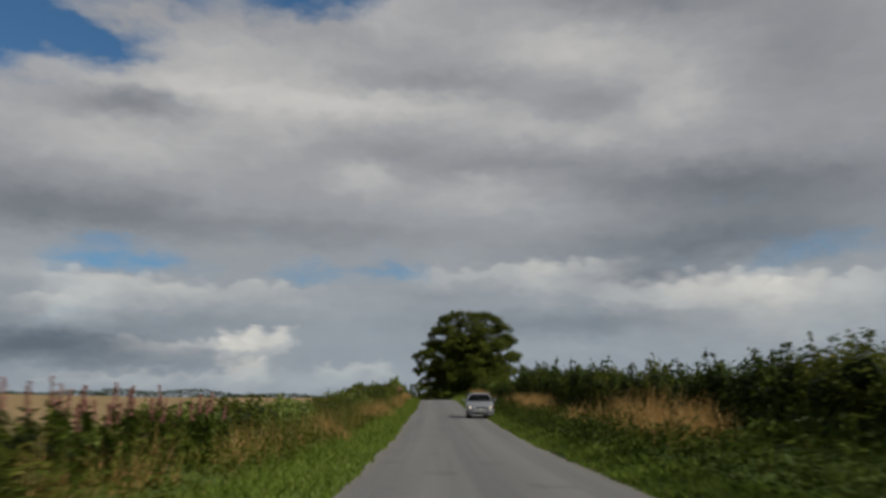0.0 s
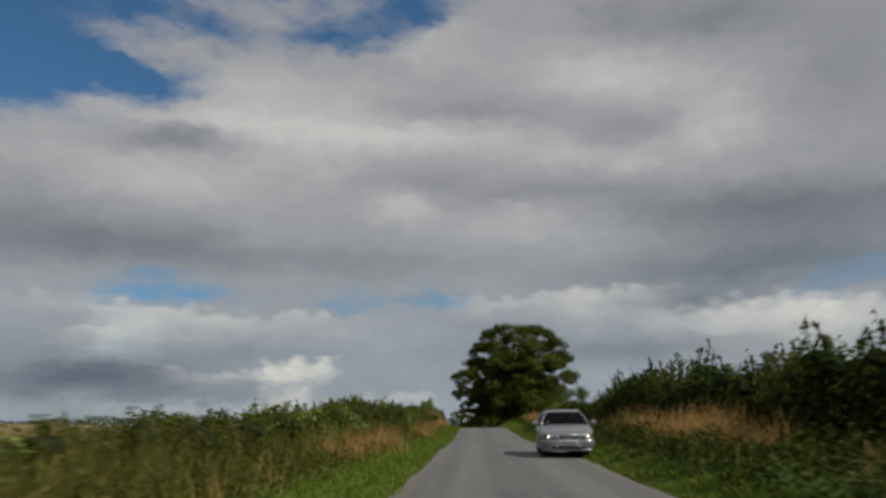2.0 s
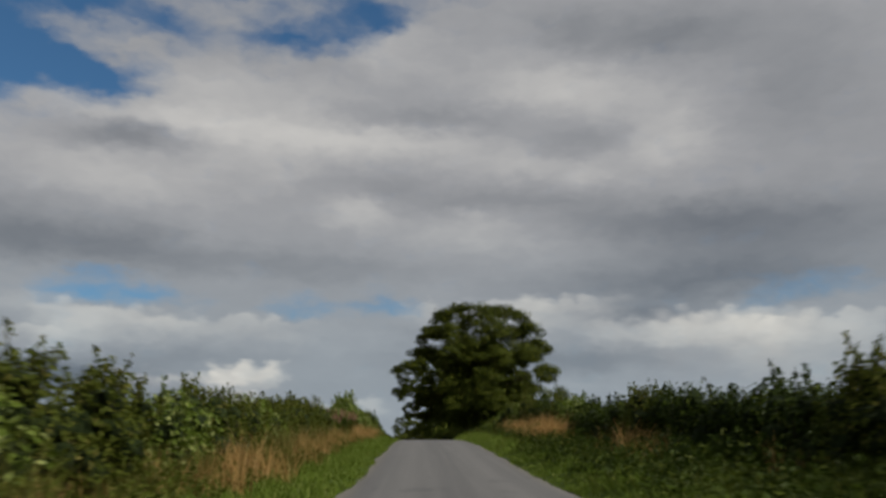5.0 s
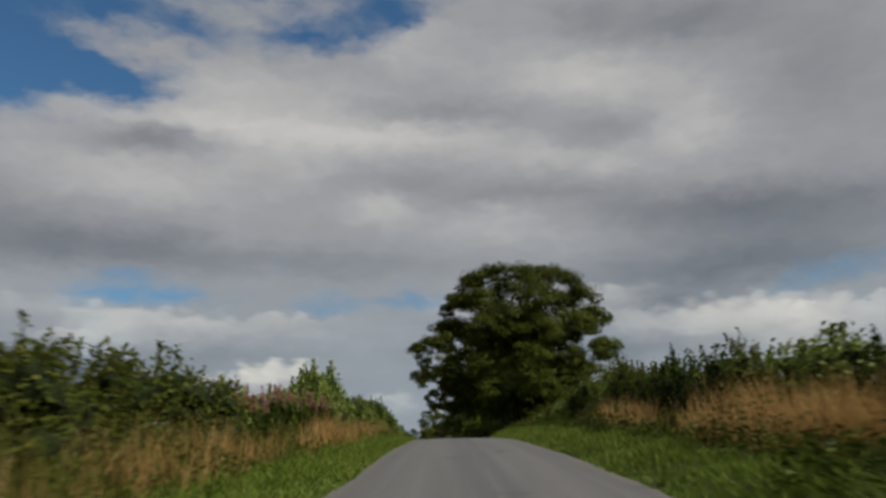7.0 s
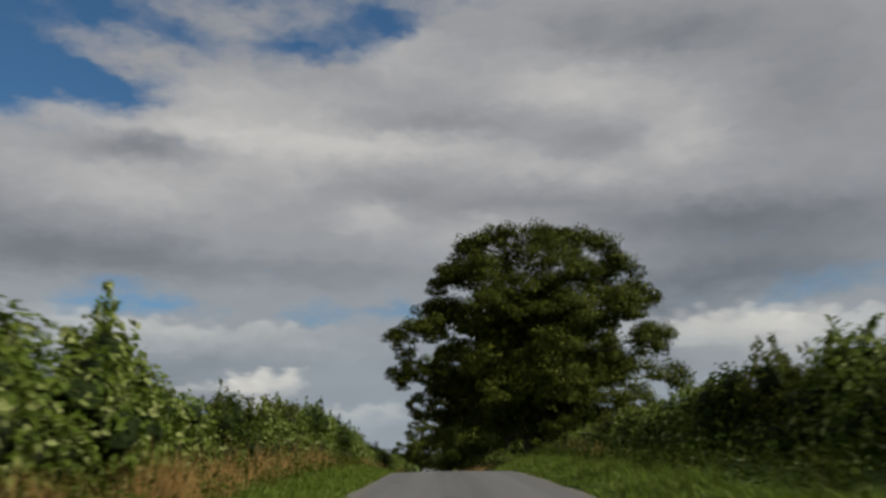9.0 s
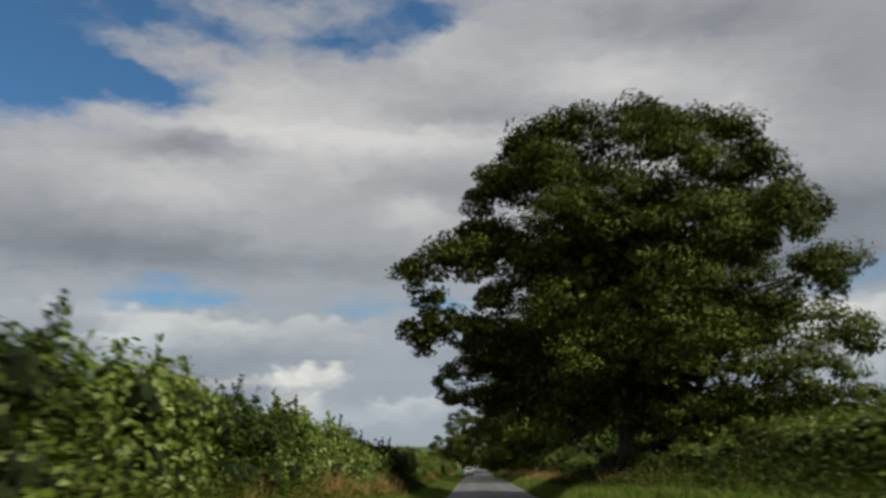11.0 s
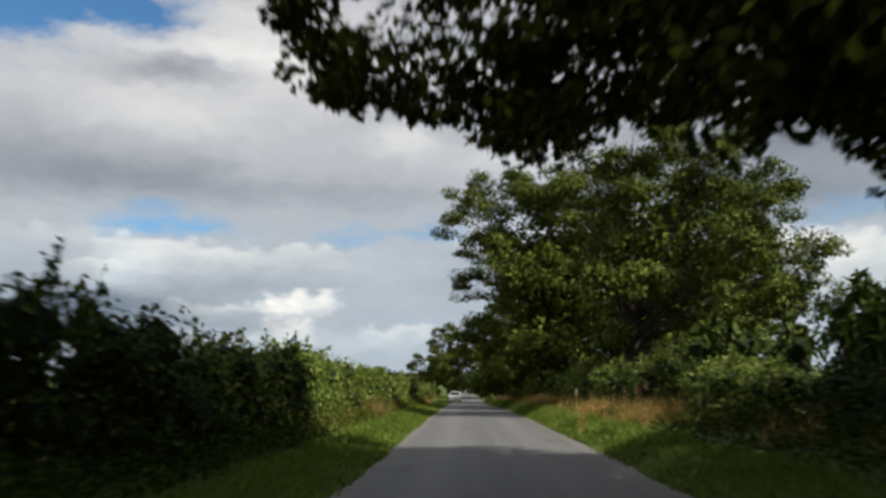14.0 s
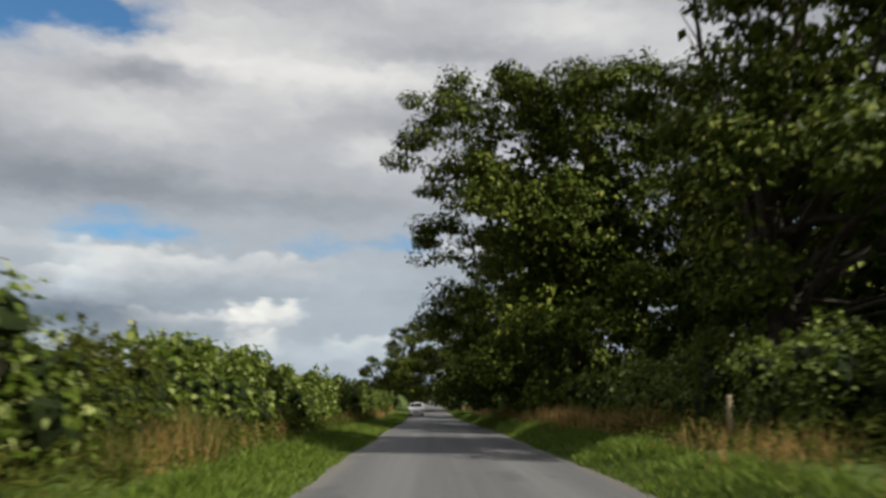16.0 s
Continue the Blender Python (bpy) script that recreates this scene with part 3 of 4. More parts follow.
    at, out = np.concatenate(at), np.concatenate(out)
    # the side towards the lane and the top are the leafiest
    keep = (at[:, 2] > 0.02) & ((at[:, 0] > -0.1) | (at[:, 2] > 1.5) | (rng.random(len(at)) < 0.12))
    v, f = leaf_arrays(rng, at[keep], out[keep], leaf)
    tagged(mesh_object("foliage", v, f, mat, bush), kind="stuff")
    v, f = joined(stems)
    tagged(mesh_object("stem_tangle", v, f, TWIG, bush, smooth=True), kind="stuff")
    # solid dark balls stand in for the shade between the leaves
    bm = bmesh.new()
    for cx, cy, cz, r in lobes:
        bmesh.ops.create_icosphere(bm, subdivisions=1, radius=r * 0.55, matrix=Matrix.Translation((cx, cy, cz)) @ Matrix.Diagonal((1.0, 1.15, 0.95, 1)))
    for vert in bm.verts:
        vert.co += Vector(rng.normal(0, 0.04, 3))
    tagged(part("shade_fill_core", bm, PAINTED_SHADE, bush, smooth=False), kind="stuff")
    return bush


DARK_LABEL = "dense dark green hawthorn bush of the hedge, also used as painted tree shade"
PALE_LABEL = "broad-leaved light green bush in the roadside hedge"
WEED_LABEL = "low tangle of brambles and browning verge weeds"
FAR_LABEL = "distant green bush in the roadside hedge"
KINDS = {
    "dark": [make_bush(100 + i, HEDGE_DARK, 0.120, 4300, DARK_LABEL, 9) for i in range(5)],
    "pale": [make_bush(200 + i, HEDGE_PALE, 0.145, 3700, PALE_LABEL, 7) for i in range(5)],
    "weed": [make_bush(300 + i, WEED, 0.104, 3500, WEED_LABEL, 34, "bramble_bush", "bramble") for i in range(4)],
    "far": [make_bush(400 + i, HEDGE_PALE, 0.20, 1300, FAR_LABEL) for i in range(3)],
    "wood": [make_bush(450 + i, HEDGE_DARK, 0.28, 800, "dark shrub added to fill the shade under the wood", 8, "wood_shrub", "shrub") for i in range(3)],
}
LEFT_Y = (-20, 11, 19, 28, 38, 46, 51, 57, 64, 87, 92, 97, 99.5, 102, 113, 115.5, 121, 124, 127, 140, 146, 149.5, 152, 156, 160, 164, 171, 175, 178, 182, 188, 193, 214, 300)
LEFT_H = (0.8, 0.85, 1.2, 1.3, 1.15, 1.5, 1.6, 1.8, 2.0, 2.0, 1.95, 2.1, 2.3, 1.65, 1.6, 2.8, 3.1, 2.4, 2.0, 2.4, 2.85, 2.6, 2.4, 2.7, 3.05, 2.55, 2.4, 3.15, 2.9, 2.45, 2.55, 2.8, 2.5, 2.4)
RIGHT_Y = (-20, 12, 38, 41, 46, 54, 66, 75, 96, 120, 135, 150, 170, 188, 194, 230, 300)
RIGHT_H = (1.95, 1.95, 2.15, 2.6, 2.4, 2.7, 2.8, 2.05, 1.95, 2.6, 2.0, 1.6, 1.5, 1.7, 2.15, 2.3, 2.4)
used = set()


def plant(kind, u, y, height, rng, depth=1.0):
    """Sets one bush; the first of a kind is the original itself."""
    i = int(rng.integers(len(KINDS[kind])))
    ob = KINDS[kind][i]
    flip = 180 if u > 0 else 0
    m = pose(float(road_x(y) + u), y, float(ground_z(u, y)) - 0.05, 0, 0, flip + rng.normal(0, 9))
    if (kind, i) not in used:
        used.add((kind, i))
        ob.matrix_basis = m
    else:
        ob = copy_thing(ob, m)
    s = height / 2.2
    ob.scale = (depth * rng.uniform(0.9, 1.1) * s ** 0.3, rng.uniform(1.02, 1.2) * s ** 0.2, s * rng.uniform(0.9, 1.08))
    tagged(ob, group="woodland shrubs" if kind == "wood" else "roadside hedge bushes")
    return ob


def plant_hedges():
    rng = np.random.default_rng(5)
    y = 7.0
    while y < 318:
        h = float(np.interp(y, LEFT_Y, LEFT_H))
        if y < 30:
            kind = "weed" if rng.random() < 0.65 else "pale"
        elif y < 102:
            kind = rng.choice(["dark", "weed", "pale"], p=[0.1, 0.55, 0.35])
        else:
            kind = rng.choice(["pale", "weed", "dark"], p=[0.55, 0.35, 0.1] if 124 < y < 148 else [0.88, 0.04, 0.08])
        if 88 < y < 101:
            kind = "weed"
        if 195 < y < 202.5:
            kind, h = "pale", 2.7
        elif 202.5 < y < 208:
            kind, h = "weed", 2.1
        if y > 208:
            kind = "far"
        if 113 < y < 126:
            kind = "pale"
        # the sycamore's shadow is put into the leaf colour here: dark bushes only
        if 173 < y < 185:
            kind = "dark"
        plant(str(kind), -6.1 + rng.normal(0, 0.15), y, h, rng)
        y += rng.uniform(2.2, 2.8)
    y = 7.0
    while y < 318:
        h = float(np.interp(y, RIGHT_Y, RIGHT_H))
        if y < 98:
            kind = rng.choice(["dark", "weed"], p=[0.85, 0.15])
        elif y < 140:
            kind = rng.choice(["dark", "weed", "pale"], p=[0.4, 0.3, 0.3])
        elif y < 172:
            kind = rng.choice(["weed", "pale"], p=[0.3, 0.7])
        else:
            kind = rng.choice(["dark", "weed", "pale"], p=[0.1, 0.1, 0.8])
        # shade under the sycamore painted on this side too, by the dark bushes
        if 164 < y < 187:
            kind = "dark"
        if y > 222:
            kind = "far"
        plant(str(kind), (6.7 if 187 < y < 222 else 7.1) + rng.normal(0, 0.2), y, h * 1.08, rng)
        y += rng.uniform(2.2, 2.8)
    # shrubs added behind the hedge as a dark fill for the shade under the crowns
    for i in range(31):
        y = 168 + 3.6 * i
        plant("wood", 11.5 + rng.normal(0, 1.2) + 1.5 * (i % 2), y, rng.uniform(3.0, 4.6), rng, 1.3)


plant_hedges()


# ---------------------------------------------------------------- trees
ROUND = ((0.0, 0.5), (0.12, 0.8), (0.3, 0.98), (0.5, 1.0), (0.7, 0.88), (0.86, 0.66), (0.95, 0.42), (1.0, 0.15))
SPREADING = ((0.0, 0.78), (0.1, 0.9), (0.25, 0.96), (0.4, 1.0), (0.52, 0.99), (0.64, 0.92), (0.76, 0.82), (0.87, 0.66), (0.95, 0.46), (1.0, 0.2))


def spread_boughs(seed, height, radius, low, shape, count, size):
    """Boughs over the crown's envelope, kept apart from one another: rows of x, y, z, radius."""
    rng = np.random.default_rng(seed)
    ts, rs = [s[0] for s in shape], [s[1] for s in shape]
    rows, tries = [], 0
    base = low * height
    while len(rows) < count and tries < 6000:
        tries += 1
        t, a, s = rng.uniform(0, 1), rng.uniform(0, 2 * math.pi), size * rng.uniform(0.75, 1.25)
        r = max(radius * np.interp(t, ts, rs) * rng.uniform(0.82, 1.06) - s, 0.0)
        if rng.random() < 0.12:
            r *= rng.uniform(0.2, 0.7)
        z = min(max(base + t * (height - base), base + 0.7 * s), height - 0.85 * s)
        p = np.array([math.cos(a) * r, math.sin(a) * r, z, s])
        if all(np.linalg.norm(p[:3] - q[:3]) > 0.72 * (s + q[3]) * (0.55 + 0.45 * 2000 / (2000 + tries)) for q in rows):
            rows.append(p)
    return rows


def make_tree(name, seed, at, boughs, mat, leaf, leaves, label, height, trunk=0.5, hang=0.3, limbs=24, near=-99.0, inner=30, rise=0.0):
    """A broadleaf tree: trunk, limbs that lead to the boughs, and a crown of many small leaves in lumpy boughs."""
    rng = np.random.default_rng(seed)
    x, y = at
    tree = new(name)
    tree.location = (x, y, float(ground_z(x - float(road_x(y)), y)) - 0.1 + rise)
    tagged(tree, label, "tree")
    boughs = np.array(boughs, float)
    heart = np.array([0, 0, boughs[:, 2].mean() * 0.85])
    share = boughs[:, 3] ** 2 / (boughs[:, 3] ** 2).sum()
    pieces, loose_at, loose_out = [], [], []
    for (bx, by, bz, s), w in zip(boughs, share):
        c = np.array([bx, by, bz])
        close, front = bx < near, near > -90 and by < -2.5
        outward = unit(c - heart)
        lumps = 11
        d = unit(ball_points(rng, lumps) + outward * 0.35 + [0, 0, 0.15])
        seats = c + d * s * rng.uniform(0.45, 0.85, lumps)[:, None] * np.array([1.1, 1.1, 0.85])
        for q in seats:
            k = int(leaves * w / lumps * rng.uniform(0.7, 1.3) * (2.6 if close else 2.1 if front else 1.0))
            r = s * rng.uniform(0.28, 0.50)
            e = ball_points(rng, k)
            e[:, 2] = np.where(e[:, 2] < -0.2, e[:, 2] * 0.6, e[:, 2])
            p = q + e * r * (rng.uniform(0.2, 1.0, k) ** 0.42)[:, None] * np.array([1.2, 1.2, 0.78 if front else 0.88])
            o = unit(e + outward * 0.4)
            if close:
                pieces.append(lobed_arrays(rng, p, o, leaf * 0.54, hang))
            elif front:
                pieces.append(leaf_arrays(rng, p, o, leaf * 0.60, hang, 0.4, 0.75))
            else:
                loose_at.append(p), loose_out.append(o)
    pieces.append(leaf_arrays(rng, np.concatenate(loose_at), np.concatenate(loose_out), leaf, hang, 0.45))
    v, f = joined(pieces)
    tagged(mesh_object("crown", v, f, mat, tree), kind="stuff")
    # oversized leaves added deep inside the crown to block light and gaps
    k = leaves // inner
    pick = rng.integers(len(boughs), size=k)
    inside = heart + (boughs[pick, :3] - heart) * rng.uniform(0.1, 0.7, (k, 1)) + rng.normal(0, 0.35, (k, 3)) * boughs[pick, 3:4]
    inside = inside[inside[:, 0] > near * 0.8]
    v, f = leaf_arrays(rng, inside, ball_points(rng, len(inside)), leaf * 2.2, hang, 1.2)
    tagged(mesh_object("light_blocking_leaves", v, f, mat, tree), kind="stuff")
    fork = height * 0.42
    bend = rng.normal(0, 0.25, (6, 2))
    spine = np.array([[bend[i, 0] * i * 0.25, bend[i, 1] * i * 0.25, fork * 1.7 * i / 5 - (rise + 0.1) * (i == 0)] for i in range(6)])
    v, f = tube_arrays(spine, trunk * np.array([1.5, 1.0, 0.85, 0.7, 0.5, 0.22]), 12)
    mesh_object("trunk", v, f, BARK, tree, smooth=True)
    # the boughs that stand apart get their limbs first
    apart = np.sort(np.linalg.norm(boughs[:, None, :3] - boughs[None, :, :3], axis=-1), 1)[:, 1:4].mean(1)
    for i in np.argsort(-apart - rng.uniform(0, 0.6, len(boughs)))[:limbs]:
        c = boughs[i, :3]
        s = rng.uniform(0.25, 0.85)
        root = np.array([np.interp(s * fork * 1.5, spine[:, 2], spine[:, k]) for k in (0, 1)] + [s * fork * 1.5])
        root[2] = min(root[2], c[2] * 0.85)
        bow = (root + c) / 2 + np.array([0, 0, 0.10 * np.linalg.norm(c - root)]) + rng.normal(0, 0.35, 3)
        bow[2] = min(bow[2], c[2] - 0.3)
        tt = np.linspace(0, 1, 8)[:, None]
        line = root * (1 - tt) ** 2 + 2 * bow * tt * (1 - tt) + c * tt ** 2
        line[1:-1] += rng.normal(0, 0.14, (6, 3))
        thick = trunk * rng.uniform(0.18, 0.34)
        v, f = tube_arrays(line, thick * np.linspace(1, 0.12, 8), 6)
        limb = mesh_object("limb", v, f, BARK, tree, smooth=True)
        for _ in range(3):
            j = int(rng.integers(3, 7))
            tip = line[j] + rng.normal(0, 0.55, 3) + (c - line[j]) * 0.25
            v, f = tube_arrays([line[j], (line[j] + tip) / 2 + rng.normal(0, 0.1, 3), tip], thick * np.array([0.35, 0.22, 0.08]), 5)
            mesh_object("branch", v, f, BARK, limb, smooth=True)
    return tree


# the great sycamore: boughs on the side of the lane and over it, x, y, z, radius
SYCAMORE = [
    (-7.2, 0.6, 12.4, 2.0), (-5.4, 0.0, 15.4, 2.2), (-3.4, 0.0, 17.6, 2.2), (0.7, -2.0, 17.6, 2.2), (3.5, 1.0, 18.4, 2.2), (5.7, -1.0, 17.0, 2.2), (-4.6, 0.3, 17.9, 1.6), (-2.2, 0.0, 18.8, 1.6),
    (7.4, 1.0, 15.6, 2.4), (8.6, -1.0, 12.8, 2.2), (10.0, 0.0, 10.0, 2.0), (11.6, 1.0, 6.9, 1.9), (7.6, -4.0, 6.5, 2.5), (3.9, -5.2, 4.9, 2.5),
    (0.4, -5.4, 6.7, 2.5), (-3.1, -3.6, 7.8, 2.4), (-2.5, -4.2, 11.8, 2.6), (2.8, -5.4, 11.0, 2.7), (6.5, -4.8, 11.8, 2.5), (1.7, -4.4, 15.4, 2.6),
    (-3.0, -3.4, 15.0, 2.4), (-2.8, -1.6, 4.7, 1.9), (-1.1, -1.0, 3.6, 1.7), (-3.3, 2.0, 4.7, 1.8), (-5.1, 3.6, 12.0, 2.1), (-5.0, 1.0, 15.2, 1.9),
    (-1.2, 0.5, 18.3, 1.9), (2.2, -0.5, 18.2, 1.9), (5.2, 0.5, 17.6, 1.9), (7.1, 0.0, 15.8, 1.9), (-6.6, 1.6, 13.0, 1.7), (8.9, -0.5, 13.4, 1.8),
    (-4.4, 1.0, 17.7, 1.8), (-6.4, 0.4, 14.9, 1.7), (-7.0, 0.6, 12.0, 1.6),
]
_rng = np.random.default_rng(9)
SYCAMORE += [(x * 0.92 + _rng.normal(0, 0.5), 4.0 - 0.75 * y + _rng.normal(0, 0.6), z + _rng.normal(0, 0.5), r)
             for x, y, z, r in SYCAMORE if y < 0.5 and x > -5 and z > 5]
SYCAMORE += [(_rng.normal(0, 2.6), _rng.normal(0, 2.5), _rng.uniform(5, 14), 2.3) for _ in range(12)]
SYCAMORE += [tuple(b) for b in spread_boughs(91, 18.2, 9.2, 0.16, SPREADING, 46, 2.0) if b[0] > -5.0]
SYCAMORE += [(x, y, z, r) for x, y, z, r in ((5.5, -5.5, 2.6, 1.9), (8.5, -3.0, 2.6, 1.8), (3.0, -6.4, 2.0, 1.5), (10.0, 1.5, 2.4, 1.7), (1.0, -4.0, 2.2, 1.5),
                                             (4.0, 4.0, 2.4, 1.7), (7.0, 5.0, 2.4, 1.7), (2.4, -2.0, 2.2, 1.6), (11.0, -2.0, 4.6, 1.8), (7.0, -6.4, 4.2, 1.8),
                                             (10.8, -5.0, 4.0, 1.8), (9.4, -4.0, 9.4, 1.9))]
# the boughs that hang over the lane
SYCAMORE += [
    (-5.8, -1.5, 8.8, 1.5), (-5.2, 0.0, 6.8, 1.5),
    (-6.0, 3.4, 6.4, 1.2), (-5.0, 3.4, 6.8, 1.3),
    (-10.3, -4.5, 9.6, 1.3), (-9.2, -4.7, 10.1, 1.5), (-9.9, -3.9, 6.6, 1.2), (-8.9, -3.9, 6.9, 1.3), (-10.7, -3.7, 7.0, 0.9), (-9.8, -4.1, 8.3, 0.9),
    (-9.9, 3.1, 5.8, 0.75), (-9.1, 3.1, 4.9, 1.0), (-7.7, 3.3, 4.8, 1.3), (-8.1, 2.9, 6.5, 1.0), (-6.2, 3.3, 4.8, 1.3), (-7.0, 3.1, 4.4, 0.8),
    (-9.1, 0.9, 6.0, 0.8), (-6.8, 3.5, 6.9, 1.5), (-7.4, -0.5, 7.1, 1.4), (-5.6, -1.5, 6.3, 1.7), (-7.8, -3.9, 10.7, 1.5),
    (-2.9, 3.5, 4.0, 1.4), (-3.2, 3.9, 5.7, 1.6), (-1.2, 3.5, 3.6, 1.6), (1.2, 2.1, 3.5, 1.7), (-3.6, 1.5, 4.7, 1.6), (-2.2, 5.1, 6.5, 1.3),
    (0.4, 4.9, 6.1, 1.3), (-7.0, 8.1, 6.7, 0.6), (-5.5, 8.3, 6.7, 0.6), (-3.0, 8.3, 5.9, 1.0), (-9.4, -4.2, 7.6, 1.0),
    (-7.4, -3.4, 7.0, 1.2), (-7.6, 3.2, 7.6, 1.2), (-7.4, -3.6, 9.4, 1.2), (-6.9, -3.8, 8.0, 1.1),
]
SYCAMORE = [b for b in SYCAMORE if b[1] + 0.65 * b[2] < 14.2 and not (b[0] > 7.5 and b[2] < 4.8)]
# the lowest boughs over the lane hang a little towards the trunk
SYCAMORE = [(b[0] + 0.15, b[1], b[2] - 0.75, b[3]) if b[0] < -5.8 and b[1] > 0.7 and b[2] < 8 else b for b in SYCAMORE]
# boughs added at the crown's back, so that its shadow reaches the left-hand hedge
SYCAMORE += [(-3.2, 8.3, 12.2, 1.8), (-1.0, 9.8, 12.6, 2.0), (1.6, 9.2, 14.0, 2.0), (0.2, 7.8, 14.8, 1.9), (-2.4, 10.6, 11.8, 1.5), (3.4, 7.8, 13.6, 1.9), (-3.4, 6.6, 11.6, 1.7)]
make_tree("sycamore_tree", 41, (4.9, 174.5), SYCAMORE, TREE_LEAF, 0.265, 185000, "large spreading sycamore tree overhanging the lane", 19.4, trunk=0.55, limbs=42, near=-5.2, inner=9, rise=0.8)

OAK = [np.array([b[0] + 2.6, b[1], b[2], b[3]]) for b in spread_boughs(42, 16.6, 6.8, 0.13, ROUND, 42, 1.55)]
OAK += [np.array(b) + np.array([0.6, 0, 0, 0]) for b in ((-3.4, 0.0, 14.6, 1.2), (-0.2, 0.0, 16.4, 1.4), (2.2, 1.0, 17.1, 1.4), (5.4, 0.0, 15.0, 1.6), (-1.9, -1.0, 11.2, 1.5),
                              (7.2, -1.0, 11.4, 1.7), (8.8, -1.0, 8.4, 1.7), (10.2, 0.0, 6.0, 1.6), (-2.6, -2.0, 7.4, 1.6), (-2.2, -1.6, 13.0, 1.0), (0.6, -2.0, 13.4, 1.5))]
OAK = [b + np.array([0.2, 0, 0, 0]) for b in OAK]
make_tree("oak_tree", 42, (5.3, 213.0), OAK, LIME_LEAF, 0.22, 62000, "tall open-crowned tree behind the verge", 15.6, trunk=0.42, limbs=44, inner=40)


def wood_tree(name, seed, at, height, radius, mat, leaf, leaves, label, count=26, size=2.0, low=0.04, trunk=0.4, hang=0.3, shape=SPREADING):
    return make_tree(name, seed, at, spread_boughs(seed, height, radius, low, shape, count, size), mat, leaf, leaves, label, height, trunk, hang, min(12, count // 2))


LIME = spread_boughs(43, 19.8, 9.4, 0.03, SPREADING, 70, 2.0) + [np.array(b) for b in ((-8.8, -1.0, 15.2, 1.8), (-8.2, -1.0, 17.6, 1.6), (-6.4, 0.0, 19.2, 1.5), (-7.0, 0.0, 17.2, 1.7), (-7.4, -1.0, 13.2, 1.6), (-4.0, -1.0, 18.8, 1.7), (0.0, -1.0, 19.2, 1.6), (-6.0, -4.0, 15.4, 1.8), (-3.0, -5.0, 16.6, 1.9), (0.5, -5.5, 16.8, 2.0), (4.0, -4.0, 18.0, 2.0), (3.0, 0.0, 19.4, 1.6))]
make_tree("lime_tree", 43, (3.6, 237.0), LIME, LIME_LEAF, 0.28, 98000, "bushy lime tree with hanging leaf sprays by the lane", 19.0, 0.45, 0.8, 12, inner=12)
wood_tree("lime_tree", 44, (4.5, 254.0), 15.5, 8.6, LIME_LEAF, 0.36, 26000, "leafy roadside tree reaching over the lane", 30)
wood_tree("oak_tree", 45, (2.5, 276.0), 14.0, 8.4, TREE_LEAF, 0.38, 20000, "dark roadside tree closing the far end of the lane", 26)
wood_tree("oak_tree", 46, (-2.5, 305.0), 13.5, 8.0, TREE_LEAF, 0.42, 15000, "dark roadside tree closing the far end of the lane", 24)
wood_tree("oak_tree", 47, (-10.5, 330.0), 14.5, 5.5, TREE_LEAF, 0.34, 16000, "round tree far down the lane", 20, 1.6, 0.06, 0.35, shape=ROUND)
wood_tree("thorn_tree", 50, (-13.0, 312.0), 7.5, 4.5, TREE_LEAF, 0.32, 12000, "low round tree at the end of the hedge", 16, 1.4, 0.02, 0.25)
# the next two ashes are added, hidden behind the oak, to shade the lime
wood_tree("ash_tree", 48, (15.5, 235.0), 17.0, 8.0, TREE_LEAF, 0.38, 20000, "added tree filling out the dark roadside wood", 26)
wood_tree("ash_tree", 52, (12.5, 225.0), 17.0, 7.2, TREE_LEAF, 0.36, 20000, "added tree filling out the dark roadside wood", 26)
wood_tree("ash_tree", 49, (21.0, 190.0), 6.5, 6.0, TREE_LEAF, 0.30, 15000, "low spreading tree behind the roadside hedge", 22, 1.6)
wood_tree("ash_tree", 51, (15.0, 252.0), 13.0, 8.0, TREE_LEAF, 0.42, 15000, "added tree filling out the dark roadside wood", 24)


# ---------------------------------------------------------------- car
def simple(name, colour, rough=0.4, metal=0.0, **extra):
    m, n = material(name)
    place = n.add("ShaderNodeTexCoord").outputs["Object"]
    grime = n.noise(place, 3.0, 4.0)
    c = n.mix(n.math("MULTIPLY", n.ramp(grime, 0.45, 0.75), 0.25), colour, tuple(k * 0.6 + 0.03 for k in colour))
    finish(n, surface(n, c, rough, metal=metal, **extra))
    return m


def lamp_material(name, colour, strength):
    m, n = material(name)
    finish(n, n.add("ShaderNodeEmission", {"Color": (*colour, 1), "Strength": strength}).outputs[0])
    return m


SILVER = simple("silver car paint", (0.25, 0.26, 0.28), 0.33, 0.7, **{"Coat Weight": 0.4, "Coat Roughness": 0.15})
WHITE_PAINT = simple("white car paint", (0.5, 0.5, 0.5), 0.35, 0.0, **{"Coat Weight": 0.5})
GLASS = simple("dark car glass", (0.004, 0.005, 0.006), 0.05, 0.0, **{"Specular IOR Level": 0.05, "IOR": 1.15})
BLACK = simple("black plastic", (0.02, 0.02, 0.022), 0.6)
RUBBER = simple("tyre rubber", (0.018, 0.018, 0.018), 0.85)
ALLOY = simple("grey alloy", (0.40, 0.40, 0.41), 0.35, 0.8)
CHROME = simple("bright chrome", (0.6, 0.6, 0.61), 0.32, 1.0)
LENS = simple("smoked lamp glass", (0.10, 0.095, 0.09), 0.1, 0.3, **{"Coat Weight": 0.8})
AMBER = simple("amber lens", (0.26, 0.09, 0.04), 0.25)
PLATE = simple("white number plate", (0.62, 0.62, 0.60), 0.5)
INK = simple("black ink", (0.02, 0.02, 0.02), 0.6)
HEADLIGHT = lamp_material("lit headlamp bulb", (1.0, 0.86, 0.66), 2.2)
